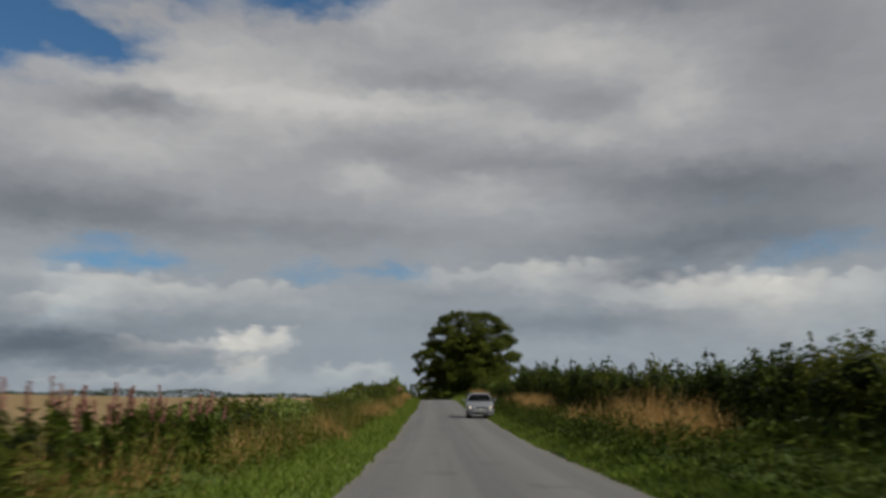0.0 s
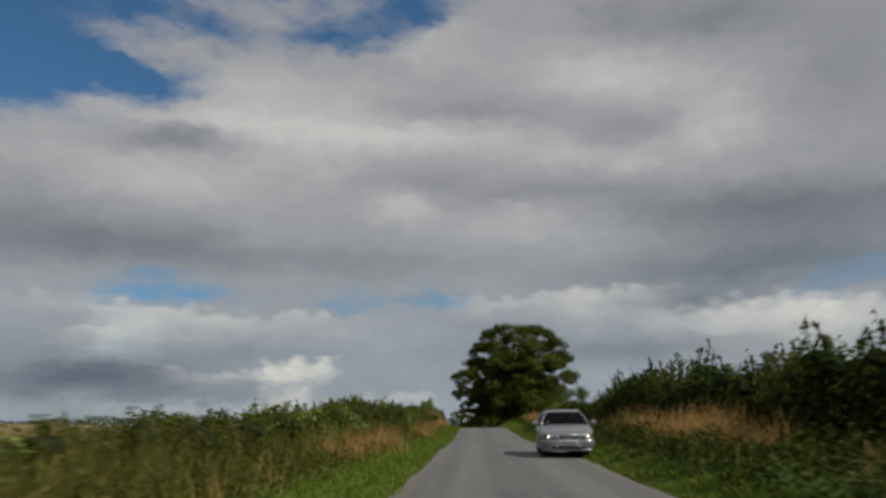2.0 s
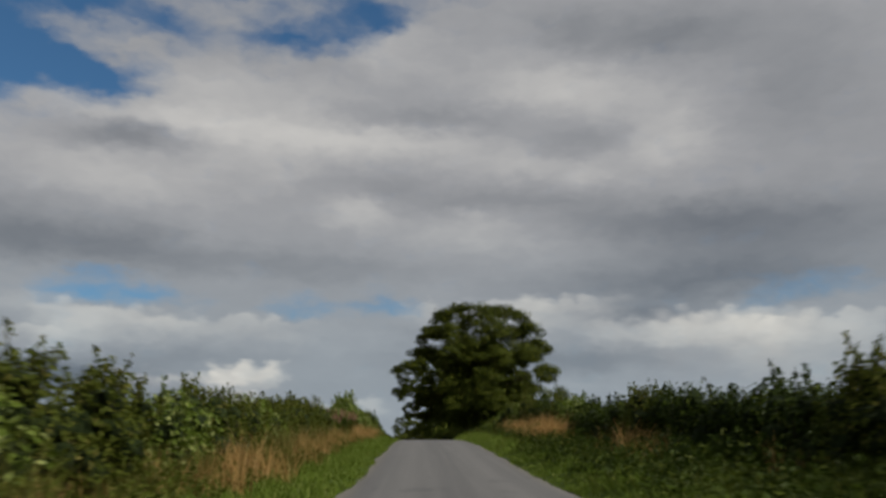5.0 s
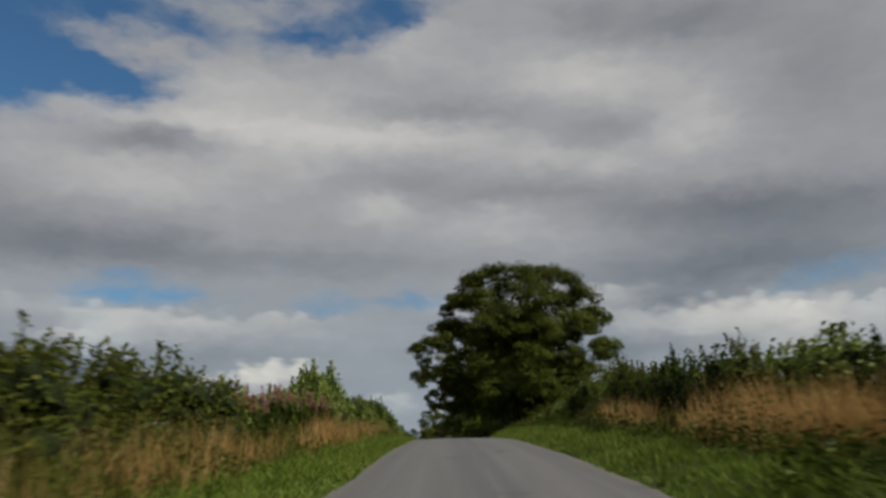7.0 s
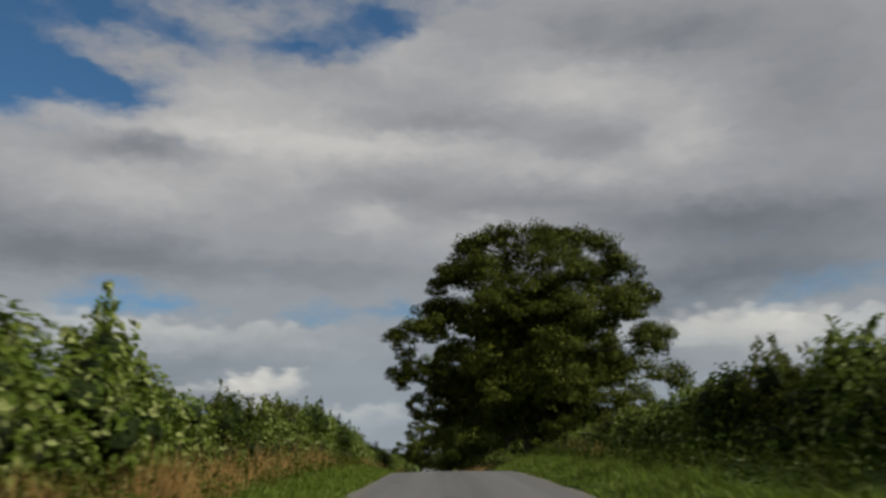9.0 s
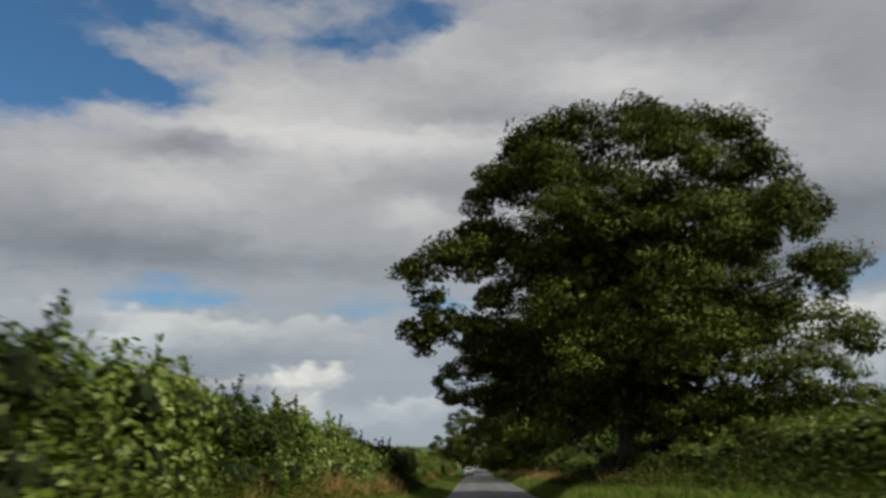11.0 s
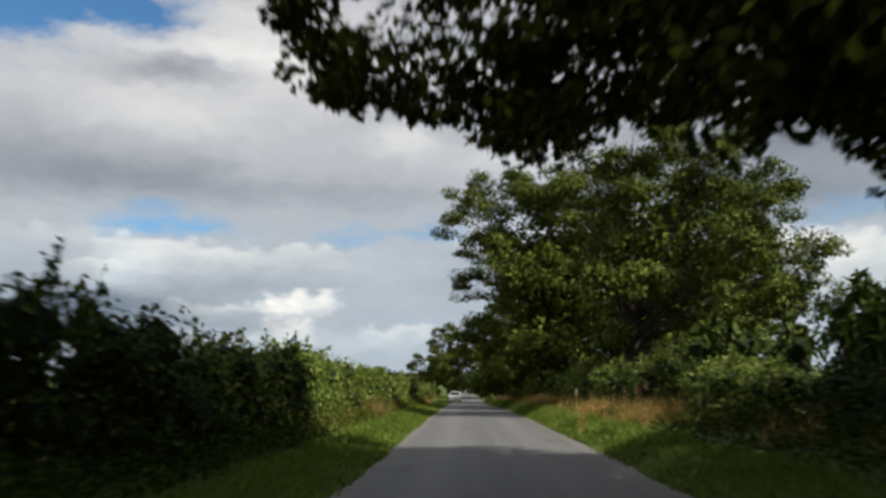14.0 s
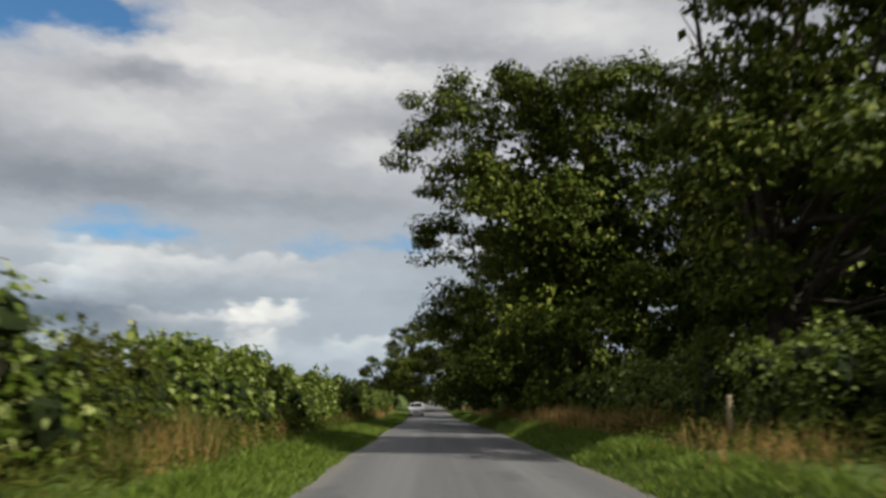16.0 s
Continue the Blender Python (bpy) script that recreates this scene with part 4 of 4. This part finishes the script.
DISC = simple("pale paper disc", (0.65, 0.68, 0.72), 0.6)

WHEELS_Y, WHEEL_R = (0.86, 3.50), 0.315


def car_half_width(y):
    return float(np.interp(y, (0, 0.05, 0.13, 0.28, 0.55, 0.95, 3.4, 4.0, 4.3, 4.42, 4.5), (0.60, 0.69, 0.77, 0.83, 0.868, 0.885, 0.885, 0.865, 0.83, 0.78, 0.70)))


def car_belt(y):
    """Height of the bonnet and of the waist line."""
    return float(np.interp(y, (0, 0.04, 0.12, 0.3, 0.7, 1.1, 1.3, 2.4, 4.2, 4.5), (0.64, 0.70, 0.75, 0.80, 0.88, 0.945, 0.965, 0.97, 1.0, 0.98)))


def car_sill(y):
    z = float(np.interp(y, (0, 0.1, 0.4, 4.1, 4.5), (0.22, 0.20, 0.19, 0.20, 0.30)))
    for c in WHEELS_Y:
        d = abs(y - c)
        if d < 0.365:
            z = max(z, 0.315 + math.sqrt(0.365 ** 2 - d * d) * 0.98)
    return z


def car_section(y):
    """Half outline from the floor's middle over the side to the bonnet's middle."""
    w, top, sill = car_half_width(y), car_belt(y), car_sill(y)
    low = min(sill, top - 0.12)
    mid = max(low + 0.03, 0.50)
    return [(0, 0.2), (w * 0.80, 0.2), (w * 0.955, low), (w * 0.99, low + 0.03), (w, mid), (w * 0.997, (mid + top) / 2 - 0.02), (w * 0.975, top - 0.075),
            (w * 0.93, top - 0.025), (w * 0.84, top - 0.004), (w * 0.72, top + 0.012), (w * 0.40, top + 0.03), (0, top + 0.036)]


def loft(sections):
    """A closed skin through mirrored half outlines, each with its y."""
    bm = bmesh.new()
    rings = []
    for y, half in sections:
        full = [(x, z) for x, z in half] + [(-x, z) for x, z in half[-2:0:-1]]
        rings.append([bm.verts.new((x, y, z)) for x, z in full])
    k = len(rings[0])
    for a, b in zip(rings, rings[1:]):
        for i in range(k):
            bm.faces.new((a[i], a[(i + 1) % k], b[(i + 1) % k], b[i]))
    bm.faces.new(rings[0][::-1])
    bm.faces.new(rings[-1])
    bmesh.ops.recalc_face_normals(bm, faces=bm.faces)
    return bm


def plate_mesh(points, thick, along=(0, 0, 1)):
    """A flat or bent outline given thickness along a direction."""
    bm = bmesh.new()
    d = Vector(along).normalized() * thick
    a = [bm.verts.new(Vector(p)) for p in points]
    b = [bm.verts.new(Vector(p) - d) for p in points]
    bm.faces.new(a)
    bm.faces.new(b[::-1])
    k = len(a)
    for i in range(k):
        bm.faces.new((a[i], b[i], b[(i + 1) % k], a[(i + 1) % k]))
    bmesh.ops.recalc_face_normals(bm, faces=bm.faces)
    return bm


def block(size, at, bevel=0.01, turn=None):
    bm = bmesh.new()
    bmesh.ops.create_cube(bm, size=1.0, matrix=Matrix.Diagonal((*size, 1)))
    if bevel:
        bmesh.ops.bevel(bm, geom=bm.edges[:], offset=bevel, segments=2, affect="EDGES", profile=0.6)
    bm.transform(Matrix.Translation(at) @ (turn or Matrix()))
    return bm


def rod(points, radius, sides=8):
    v, f = tube_arrays(points, [radius] * len(points), sides)
    bm = bmesh.new()
    vs = [bm.verts.new(p) for p in v]
    for q in f:
        bm.faces.new([vs[i] for i in q])
    bm.faces.new(vs[:sides][::-1])
    bm.faces.new(vs[-sides:])
    bmesh.ops.recalc_face_normals(bm, faces=bm.faces)
    return bm


def ring_mesh(outer, inner, width, segments=28):
    """A round tyre-like ring about x."""
    bm = bmesh.new()
    outline = [(inner, -width * 0.42), (inner * 1.12, -width * 0.5), (outer * 0.95, -width * 0.48), (outer, -width * 0.34),
               (outer, width * 0.34), (outer * 0.95, width * 0.48), (inner * 1.12, width * 0.5), (inner, width * 0.42)]
    rings = []
    for i in range(segments):
        a = 2 * math.pi * i / segments
        rings.append([bm.verts.new((x, r * math.cos(a), r * math.sin(a))) for r, x in outline])
    for i in range(segments):
        a, b = rings[i], rings[(i + 1) % segments]
        for j in range(len(outline)):
            k = (j + 1) % len(outline)
            bm.faces.new((a[j], a[k], b[k], b[j]))
    bmesh.ops.recalc_face_normals(bm, faces=bm.faces)
    return bm


def make_wheel(car, x, y, side):
    tyre = part("wheel", ring_mesh(WHEEL_R, 0.205, 0.20), RUBBER, car, "black tyre on a grey alloy rim")
    tyre.location = (x, y, WHEEL_R)
    bm = bmesh.new()
    bmesh.ops.create_cone(bm, cap_ends=True, segments=28, radius1=0.21, radius2=0.21, depth=0.08, matrix=Matrix.Rotation(math.pi / 2, 4, "Y"))
    part("rim_barrel", bm, BLACK, tyre)
    for i in range(5):
        a = 2 * math.pi * i / 5 + 0.3
        m = Matrix.Translation((side * 0.055, 0.105 * math.cos(a), 0.105 * math.sin(a))) @ Matrix.Rotation(a, 4, "X")
        bm = block((0.03, 0.20, 0.055), (0, 0, 0), 0.008)
        bm.transform(m)
        part("spoke", bm, ALLOY, tyre)
    bm = bmesh.new()
    bmesh.ops.create_cone(bm, cap_ends=True, segments=16, radius1=0.05, radius2=0.04, depth=0.05, matrix=Matrix.Translation((side * 0.06, 0, 0)) @ Matrix.Rotation(math.pi / 2, 4, "Y"))
    part("hub_cap", bm, ALLOY, tyre)


def make_car(paint, label, lamps=True):
    """An estate car, nose towards -y, standing on z = 0."""
    car = new("estate_car")
    tagged(car, label, "car")
    ys = sorted(set([0, 0.02, 0.05, 0.09, 0.13, 0.2] + [round(0.28 + 0.06 * i, 3) for i in range(70)] + [4.36, 4.42, 4.46, 4.5]))
    ys = [y for y in ys if y <= 4.5]
    bm = loft([(y, car_section(y)) for y in ys])
    body = part("body", bm, paint, car)
    # roof: a shallow arched shell
    roof = []
    for y in np.linspace(1.93, 4.18, 14):
        w = float(np.interp(y, (1.93, 2.4, 3.6, 4.18), (0.56, 0.60, 0.575, 0.52)))
        z = float(np.interp(y, (1.93, 2.2, 2.7, 3.4, 4.0, 4.18), (1.375, 1.415, 1.44, 1.435, 1.40, 1.365)))
        roof.append((float(y), [(0, z - 0.03), (w * 0.96, z - 0.055), (w, z - 0.035), (w * 0.95, z - 0.008), (w * 0.7, z + 0.008), (w * 0.35, z + 0.016), (0, z + 0.019)]))
    part("roof", loft(roof), paint, car)

    # glass: windscreen, side panes, tail pane
    def pane(name, corners, bow=0.0, steps=8):
        """A bowed pane between four corners: lower left, lower right, upper right, upper left."""
        a, b, c, d = [np.array(p, float) for p in corners]
        g = bmesh.new()
        grid = []
        for j in range(5):
            row = []
            for i in range(steps + 1):
                s, t = i / steps, j / 4
                p = (a * (1 - s) + b * s) * (1 - t) + (d * (1 - s) + c * s) * t
                p = p + np.array([0, -bow * (1 - (2 * s - 1) ** 2), 0.02 * math.sin(math.pi * t)])
                row.append(g.verts.new(p))
            grid.append(row)
        for j in range(4):
            for i in range(steps):
                g.faces.new((grid[j][i], grid[j][i + 1], grid[j + 1][i + 1], grid[j + 1][i]))
        return part(name, g, GLASS, car)

    screen = pane("windscreen", ((-0.74, 1.26, 0.965), (0.74, 1.26, 0.965), (0.555, 1.95, 1.37), (-0.555, 1.95, 1.37)), 0.14)
    part("tax_disc", block((0.08, 0.006, 0.08), (-0.52, 1.315, 1.04), 0.0, Matrix.Rotation(radians(-55), 4, "X")), DISC, car, "pale paper disc in the windscreen")
    pane("tail_pane", ((0.70, 4.42, 1.0), (-0.70, 4.42, 1.0), (-0.52, 4.17, 1.355), (0.52, 4.17, 1.355)))
    for s in (-1, 1):
        def side(y0, y1, y2, y3):
            """A door pane from waist y0..y1 to roof y3..y2."""
            lo, hi = 0.835, 0.585
            return pane("side_pane", ((s * lo, y0, 0.965), (s * lo, y1, 0.985), (s * hi, y2, 1.385), (s * hi, y3, 1.375)))
        side(1.34, 2.38, 2.40, 2.02)
        side(2.46, 3.30, 3.18, 2.48)
        side(3.40, 4.20, 3.98, 3.28)
        for p0, p1, r in (((0.795, 1.24, 0.95), (0.575, 1.96, 1.375), 0.034), ((0.835, 2.42, 0.96), (0.588, 2.44, 1.395), 0.035),
                          ((0.835, 3.35, 0.97), (0.583, 3.23, 1.39), 0.04), ((0.79, 4.33, 0.985), (0.545, 4.10, 1.375), 0.07)):
            a, b = Vector((s * p0[0], p0[1], p0[2])), Vector((s * p1[0], p1[1], p1[2]))
            m = (a + b) / 2 + Vector((s * 0.022, 0, 0.012))
            part("pillar", rod([a, a.lerp(m, 0.5), m, m.lerp(b, 0.5), b], r), paint, car)
        part("roof_edge", rod([(s * 0.565, 1.93, 1.365), (s * 0.60, 2.4, 1.405), (s * 0.60, 3.0, 1.41), (s * 0.575, 3.7, 1.395), (s * 0.53, 4.16, 1.35)], 0.03), paint, car)
        part("roof_rail", rod([(s * 0.53, 2.1, 1.43), (s * 0.545, 2.35, 1.475), (s * 0.545, 3.6, 1.475), (s * 0.53, 3.85, 1.44)], 0.016), BLACK, car, "black roof rail")
        # mirror
        mirror = part("door_mirror", block((0.20, 0.09, 0.13), (s * 0.985, 1.50, 1.03), 0.035), paint, car)
        part("mirror_foot", block((0.12, 0.06, 0.04), (s * 0.87, 1.51, 0.975), 0.012), BLACK, mirror)
        part("door_handle", block((0.02, 0.20, 0.03), (s * 0.893, 2.16, 0.80), 0.008), paint, car)
        part("door_handle", block((0.02, 0.20, 0.03), (s * 0.893, 3.06, 0.81), 0.008), paint, car)
        part("side_moulding", block((0.02, 1.9, 0.07), (s * 0.888, 2.18, 0.45), 0.008), paint, car)
        for y in WHEELS_Y:
            make_wheel(car, s * 0.775, y, s)
            bm = bmesh.new()
            bmesh.ops.create_cone(bm, cap_ends=True, segments=24, radius1=0.37, radius2=0.37, depth=0.3, matrix=Matrix.Translation((s * 0.66, y, 0.315)) @ Matrix.Rotation(math.pi / 2, 4, "Y"))
            part("wheel_arch", bm, BLACK, car)
        # lamp unit wraps round the front corner
        g = bmesh.new()
        rows = []
        for i in range(9):
            k = i / 8
            x = 0.40 + 0.43 * k
            y = float(np.interp(x, (0.40, 0.60, 0.69, 0.77, 0.83), (-0.012, -0.012, 0.035, 0.115, 0.27)))
            low, high = 0.565 + 0.03 * k, min(0.655 + 0.085 * k, car_belt(y + 0.06) - 0.012)
            rows.append([g.verts.new((s * x, y + dy, z)) for z, dy in ((low, 0), ((low + high) / 2, -0.006), (high, 0.05 - 0.02 * k), (high, 0.14), (low, 0.14))])
        for a, b in zip(rows, rows[1:]):
            for j in range(5):
                g.faces.new((a[j], a[(j + 1) % 5], b[(j + 1) % 5], b[j]))
        g.faces.new(rows[0]), g.faces.new(rows[-1])
        bmesh.ops.recalc_face_normals(g, faces=g.faces)
        lamp = part("headlamp", g, LENS, car, "smoked headlamp with a lit bulb" if lamps else "")
        for x, y, r, mat, nm in ((0.63, -0.004, 0.042, HEADLIGHT if lamps else CHROME, "bulb"), (0.52, -0.018, 0.036, CHROME, "reflector"), (0.775, 0.105, 0.035, AMBER, "indicator")):
            bm = bmesh.new()
            bmesh.ops.create_uvsphere(bm, u_segments=14, v_segments=8, radius=r, matrix=Matrix.Translation((s * x, y, 0.635)) @ Matrix.Diagonal((1, 0.45, 1, 1)))
            part(nm, bm, mat, lamp)
        part("bonnet_crease", rod([(s * 0.40, 0.02, 0.70), (s * 0.47, 0.25, 0.80), (s * 0.60, 0.8, 0.915), (s * 0.68, 1.2, 0.97)], 0.012), paint, car)
    # nose: grille, plate, bumper, lower intakes
    grille = part("grille", plate_mesh([(-0.33, -0.03, 0.665), (0.33, -0.03, 0.665), (0.30, -0.03, 0.545), (0.27, -0.03, 0.525), (-0.27, -0.03, 0.525), (-0.30, -0.03, 0.545)], 0.05, (0, -1, 0)), BLACK, car, "dark grille in a bright frame", smooth=False)
    part("grille_frame", rod([(-0.33, -0.035, 0.67), (0.33, -0.035, 0.67), (0.30, -0.035, 0.545), (0.26, -0.035, 0.518), (-0.26, -0.035, 0.518), (-0.30, -0.035, 0.545), (-0.33, -0.035, 0.67)], 0.012), CHROME, grille)
    for i in range(5):
        part("slat", block((0.58, 0.012, 0.008), (0, -0.035, 0.55 + 0.022 * i), 0.0), ALLOY, grille, smooth=False)
    bm = bmesh.new()
    bmesh.ops.create_cone(bm, cap_ends=True, segments=20, radius1=0.035, radius2=0.03, depth=0.02, matrix=Matrix.Translation((0, -0.045, 0.60)) @ Matrix.Rotation(math.pi / 2, 4, "X"))
    part("badge", bm, CHROME, grille)
    bumper = part("bumper", loft([(y, [(0, 0.25), (x * 0.93, 0.25), (x * 0.985, 0.29), (x, 0.38), (x * 0.995, 0.48), (x * 0.96, 0.53), (0, 0.54)]) for y, x in ((-0.045, 0.50), (-0.03, 0.62), (0.0, 0.71), (0.08, 0.80), (0.24, 0.858), (0.42, 0.888))]), paint, car)
    plate = part("number_plate", block((0.52, 0.012, 0.112), (0, -0.056, 0.452), 0.004), PLATE, car, "white number plate with dark bars")
    for i in range(7):
        part("bar", block((0.04, 0.004, 0.07), (-0.20 + 0.062 * i + (0.03 if i > 3 else 0), -0.064, 0.452), 0.0), INK, plate, smooth=False)
    for x, w in ((-0.53, 0.27), (0, 0.66), (0.53, 0.27)):
        back = -0.028 if x == 0 else 0.004
        m = Matrix() if x == 0 else Matrix.Rotation(radians(24 if x > 0 else -24), 4, "Z")
        part("intake", block((w, 0.03, 0.085), (x, -0.03 + back, 0.31), 0.012, m), BLACK, car, "dark lower air intake")
    part("chin", loft([(y, [(0, 0.19), (x * 0.95, 0.19), (x, 0.21), (x, 0.25), (0, 0.255)]) for y, x in ((-0.05, 0.46), (-0.03, 0.60), (0.02, 0.72), (0.14, 0.81), (0.4, 0.87))]), paint, car)
    part("chin_strip", rod([(-0.60, 0.0, 0.262), (-0.42, -0.055, 0.262), (0.42, -0.055, 0.262), (0.60, 0.0, 0.262)], 0.009), BLACK, car)
    part("wiper", rod([(-0.60, 1.20, 0.975), (0.05, 1.17, 0.99)], 0.009), BLACK, car)
    part("wiper", rod([(0.02, 1.20, 0.985), (0.62, 1.20, 0.985)], 0.009), BLACK, car)
    for s in (-1, 1):
        part("tail_lamp", block((0.10, 0.12, 0.5), (s * 0.735, 4.40, 1.0), 0.03), AMBER, car)
    return car


def park(car, u, y, turn=0.0):
    slope = math.degrees(math.atan2(float(road_z(y + 2) - road_z(y - 2)), 4.0))
    heading = math.degrees(math.atan2(-float(road_x(y + 2) - road_x(y - 2)), 4.0))
    car.matrix_basis = pose(float(road_x(y) + u), y, float(road_z(y)) + 0.03, slope, 0, heading + turn)


silver_car = make_car(SILVER, "silver estate car with lit headlamps on the lane")
park(silver_car, 2.0, 50.6, -2.0)
silver_car.scale = (1, 1, 1.04)
white_car = make_car(WHITE_PAINT, "white car standing far down the lane", lamps=False)
park(white_car, -1.7, 284.0)


# ---------------------------------------------------------------- fireweed, post, far hedgerows
def make_fireweed(seed):
    rng = np.random.default_rng(seed)
    plant_ = new("fireweed_plant")
    tagged(plant_, "tall fireweed with a fading pink flower spike", "wildflower")
    lean = rng.normal(0, 0.08, 2)
    line = np.array([[0, 0, -0.05], [lean[0] * 0.4, lean[1] * 0.4, 0.6], [lean[0], lean[1], 1.35]])
    v, f = tube_arrays(line, [0.008, 0.006, 0.003], 4)
    mesh_object("stem", v, f, WEED, plant_, smooth=True)
    s = rng.uniform(0.08, 0.76, 130)[:, None]
    at = np.array([[np.interp(k, (0, 0.45, 1), line[:, c]) for c in range(3)] for k in s[:, 0]])
    out = unit(rng.normal(0, 1, (130, 3)) * [1, 1, 0.2])
    v, f = leaf_arrays(rng, at, out, 0.17, 0.5, 0.4, 0.24)
    tagged(mesh_object("leaves", v, f, HEDGE_DARK, plant_), kind="stuff")
    s = rng.uniform(0.72, 1.0, 130)
    at = np.array([[np.interp(k, (0, 0.45, 1), line[:, c]) for c in range(3)] for k in s])
    out = unit(rng.normal(0, 1, (130, 3)) * [1, 1, 0.3])
    v, f = leaf_arrays(rng, at + out * (1.04 - s)[:, None] * 0.09, out, 0.036, 0.2, 0.8, 0.8)
    tagged(mesh_object("blossom", v, f, BLOSSOM, plant_), kind="stuff")
    return plant_


def plant_fireweed():
    rng = np.random.default_rng(77)
    kinds = [make_fireweed(500 + i) for i in range(4)]
    spots = [(-1, 9, 17, 26, 0.95), (-1, 102.5, 115, 84, 1.15), (1, 195.5, 197.5, 6, 0.8)]
    k = 0
    for side, y0, y1, count, size in spots:
        for _ in range(count):
            y, u = rng.uniform(y0, y1), side * rng.uniform(5.0, 6.3)
            m = pose(float(road_x(y) + u), y, float(ground_z(u, y)), 0, 0, rng.uniform(0, 360))
            ob = kinds[k] if k < 4 else copy_thing(kinds[int(rng.integers(4))], m)
            ob.matrix_basis = m
            ob.scale = (1, 1, size * rng.uniform(0.85, 1.12))
            tagged(ob, group="fireweed drift")
            k += 1


plant_fireweed()

post = new("wooden_post")
tagged(post, "short weathered wooden stake among dry grass", "post")
post.location = (float(road_x(206)) + 4.55, 206.0, float(ground_z(4.55, 206.0)) - 0.1)
bm = bmesh.new()
bmesh.ops.create_cone(bm, cap_ends=True, segments=10, radius1=0.055, radius2=0.045, depth=1.0, matrix=Matrix.Translation((0, 0, 0.5)))
part("stake", bm, POST_WOOD, post)


def far_hedgerow(seed, a, b, height, label, leaf=0.75, thick=60):
    """A far line of bushes and small trees along a field edge."""
    rng = np.random.default_rng(seed)
    a, b = np.array(a, float), np.array(b, float)
    length = np.linalg.norm(b - a)
    k = int(length * thick)
    s = rng.uniform(0, 1, k)[:, None]
    p = a * (1 - s) + b * s + rng.normal(0, leaf * 1.6, (k, 2))
    top = height * (0.75 + 0.25 * np.sin(s[:, 0] * length * 0.13) + 0.2 * np.sin(s[:, 0] * length * 0.41 + 1))
    z = ground_z(p[:, 0] - road_x(p[:, 1]), p[:, 1]) + top * rng.uniform(0, 1, k) ** 0.7
    v, f = leaf_arrays(rng, np.column_stack([p, z]), unit(rng.normal(0, 1, (k, 3))), leaf)
    return tagged(mesh_object("far_hedgerow", v, f, FAR_LEAF), label, "hedgerow", kind="stuff")


far_hedgerow(81, (-60, 142), (-13, 146), 1.5, "dark hedgerow along the far edge of the barley field", 0.3, 110)
far_hedgerow(82, (-130, 160), (-62, 150), 1.3, "dark hedgerow along the far edge of the barley field", 0.35, 70)
far_hedgerow(83, (30, 260), (160, 220), 12.0, "dark far woodland edge beyond the roadside trees")
far_hedgerow(85, (-125, 205), (-62, 205), 2.6, "dark hedgerow along the far edge of the barley field", 0.6, 170)
far_hedgerow(86, (-64, 206), (-24, 207), 3.4, "dark hedgerow along the far edge of the barley field", 0.6, 170)
far_hedgerow(87, (-150, 385), (-18, 362), 6.5, "dark far woodland edge beyond the roadside trees", 0.8, 60)
far_hedgerow(84, (60, 90), (60, 260), 6.0, "dark hedgerow at the edge of a far pasture", 0.75, 40)
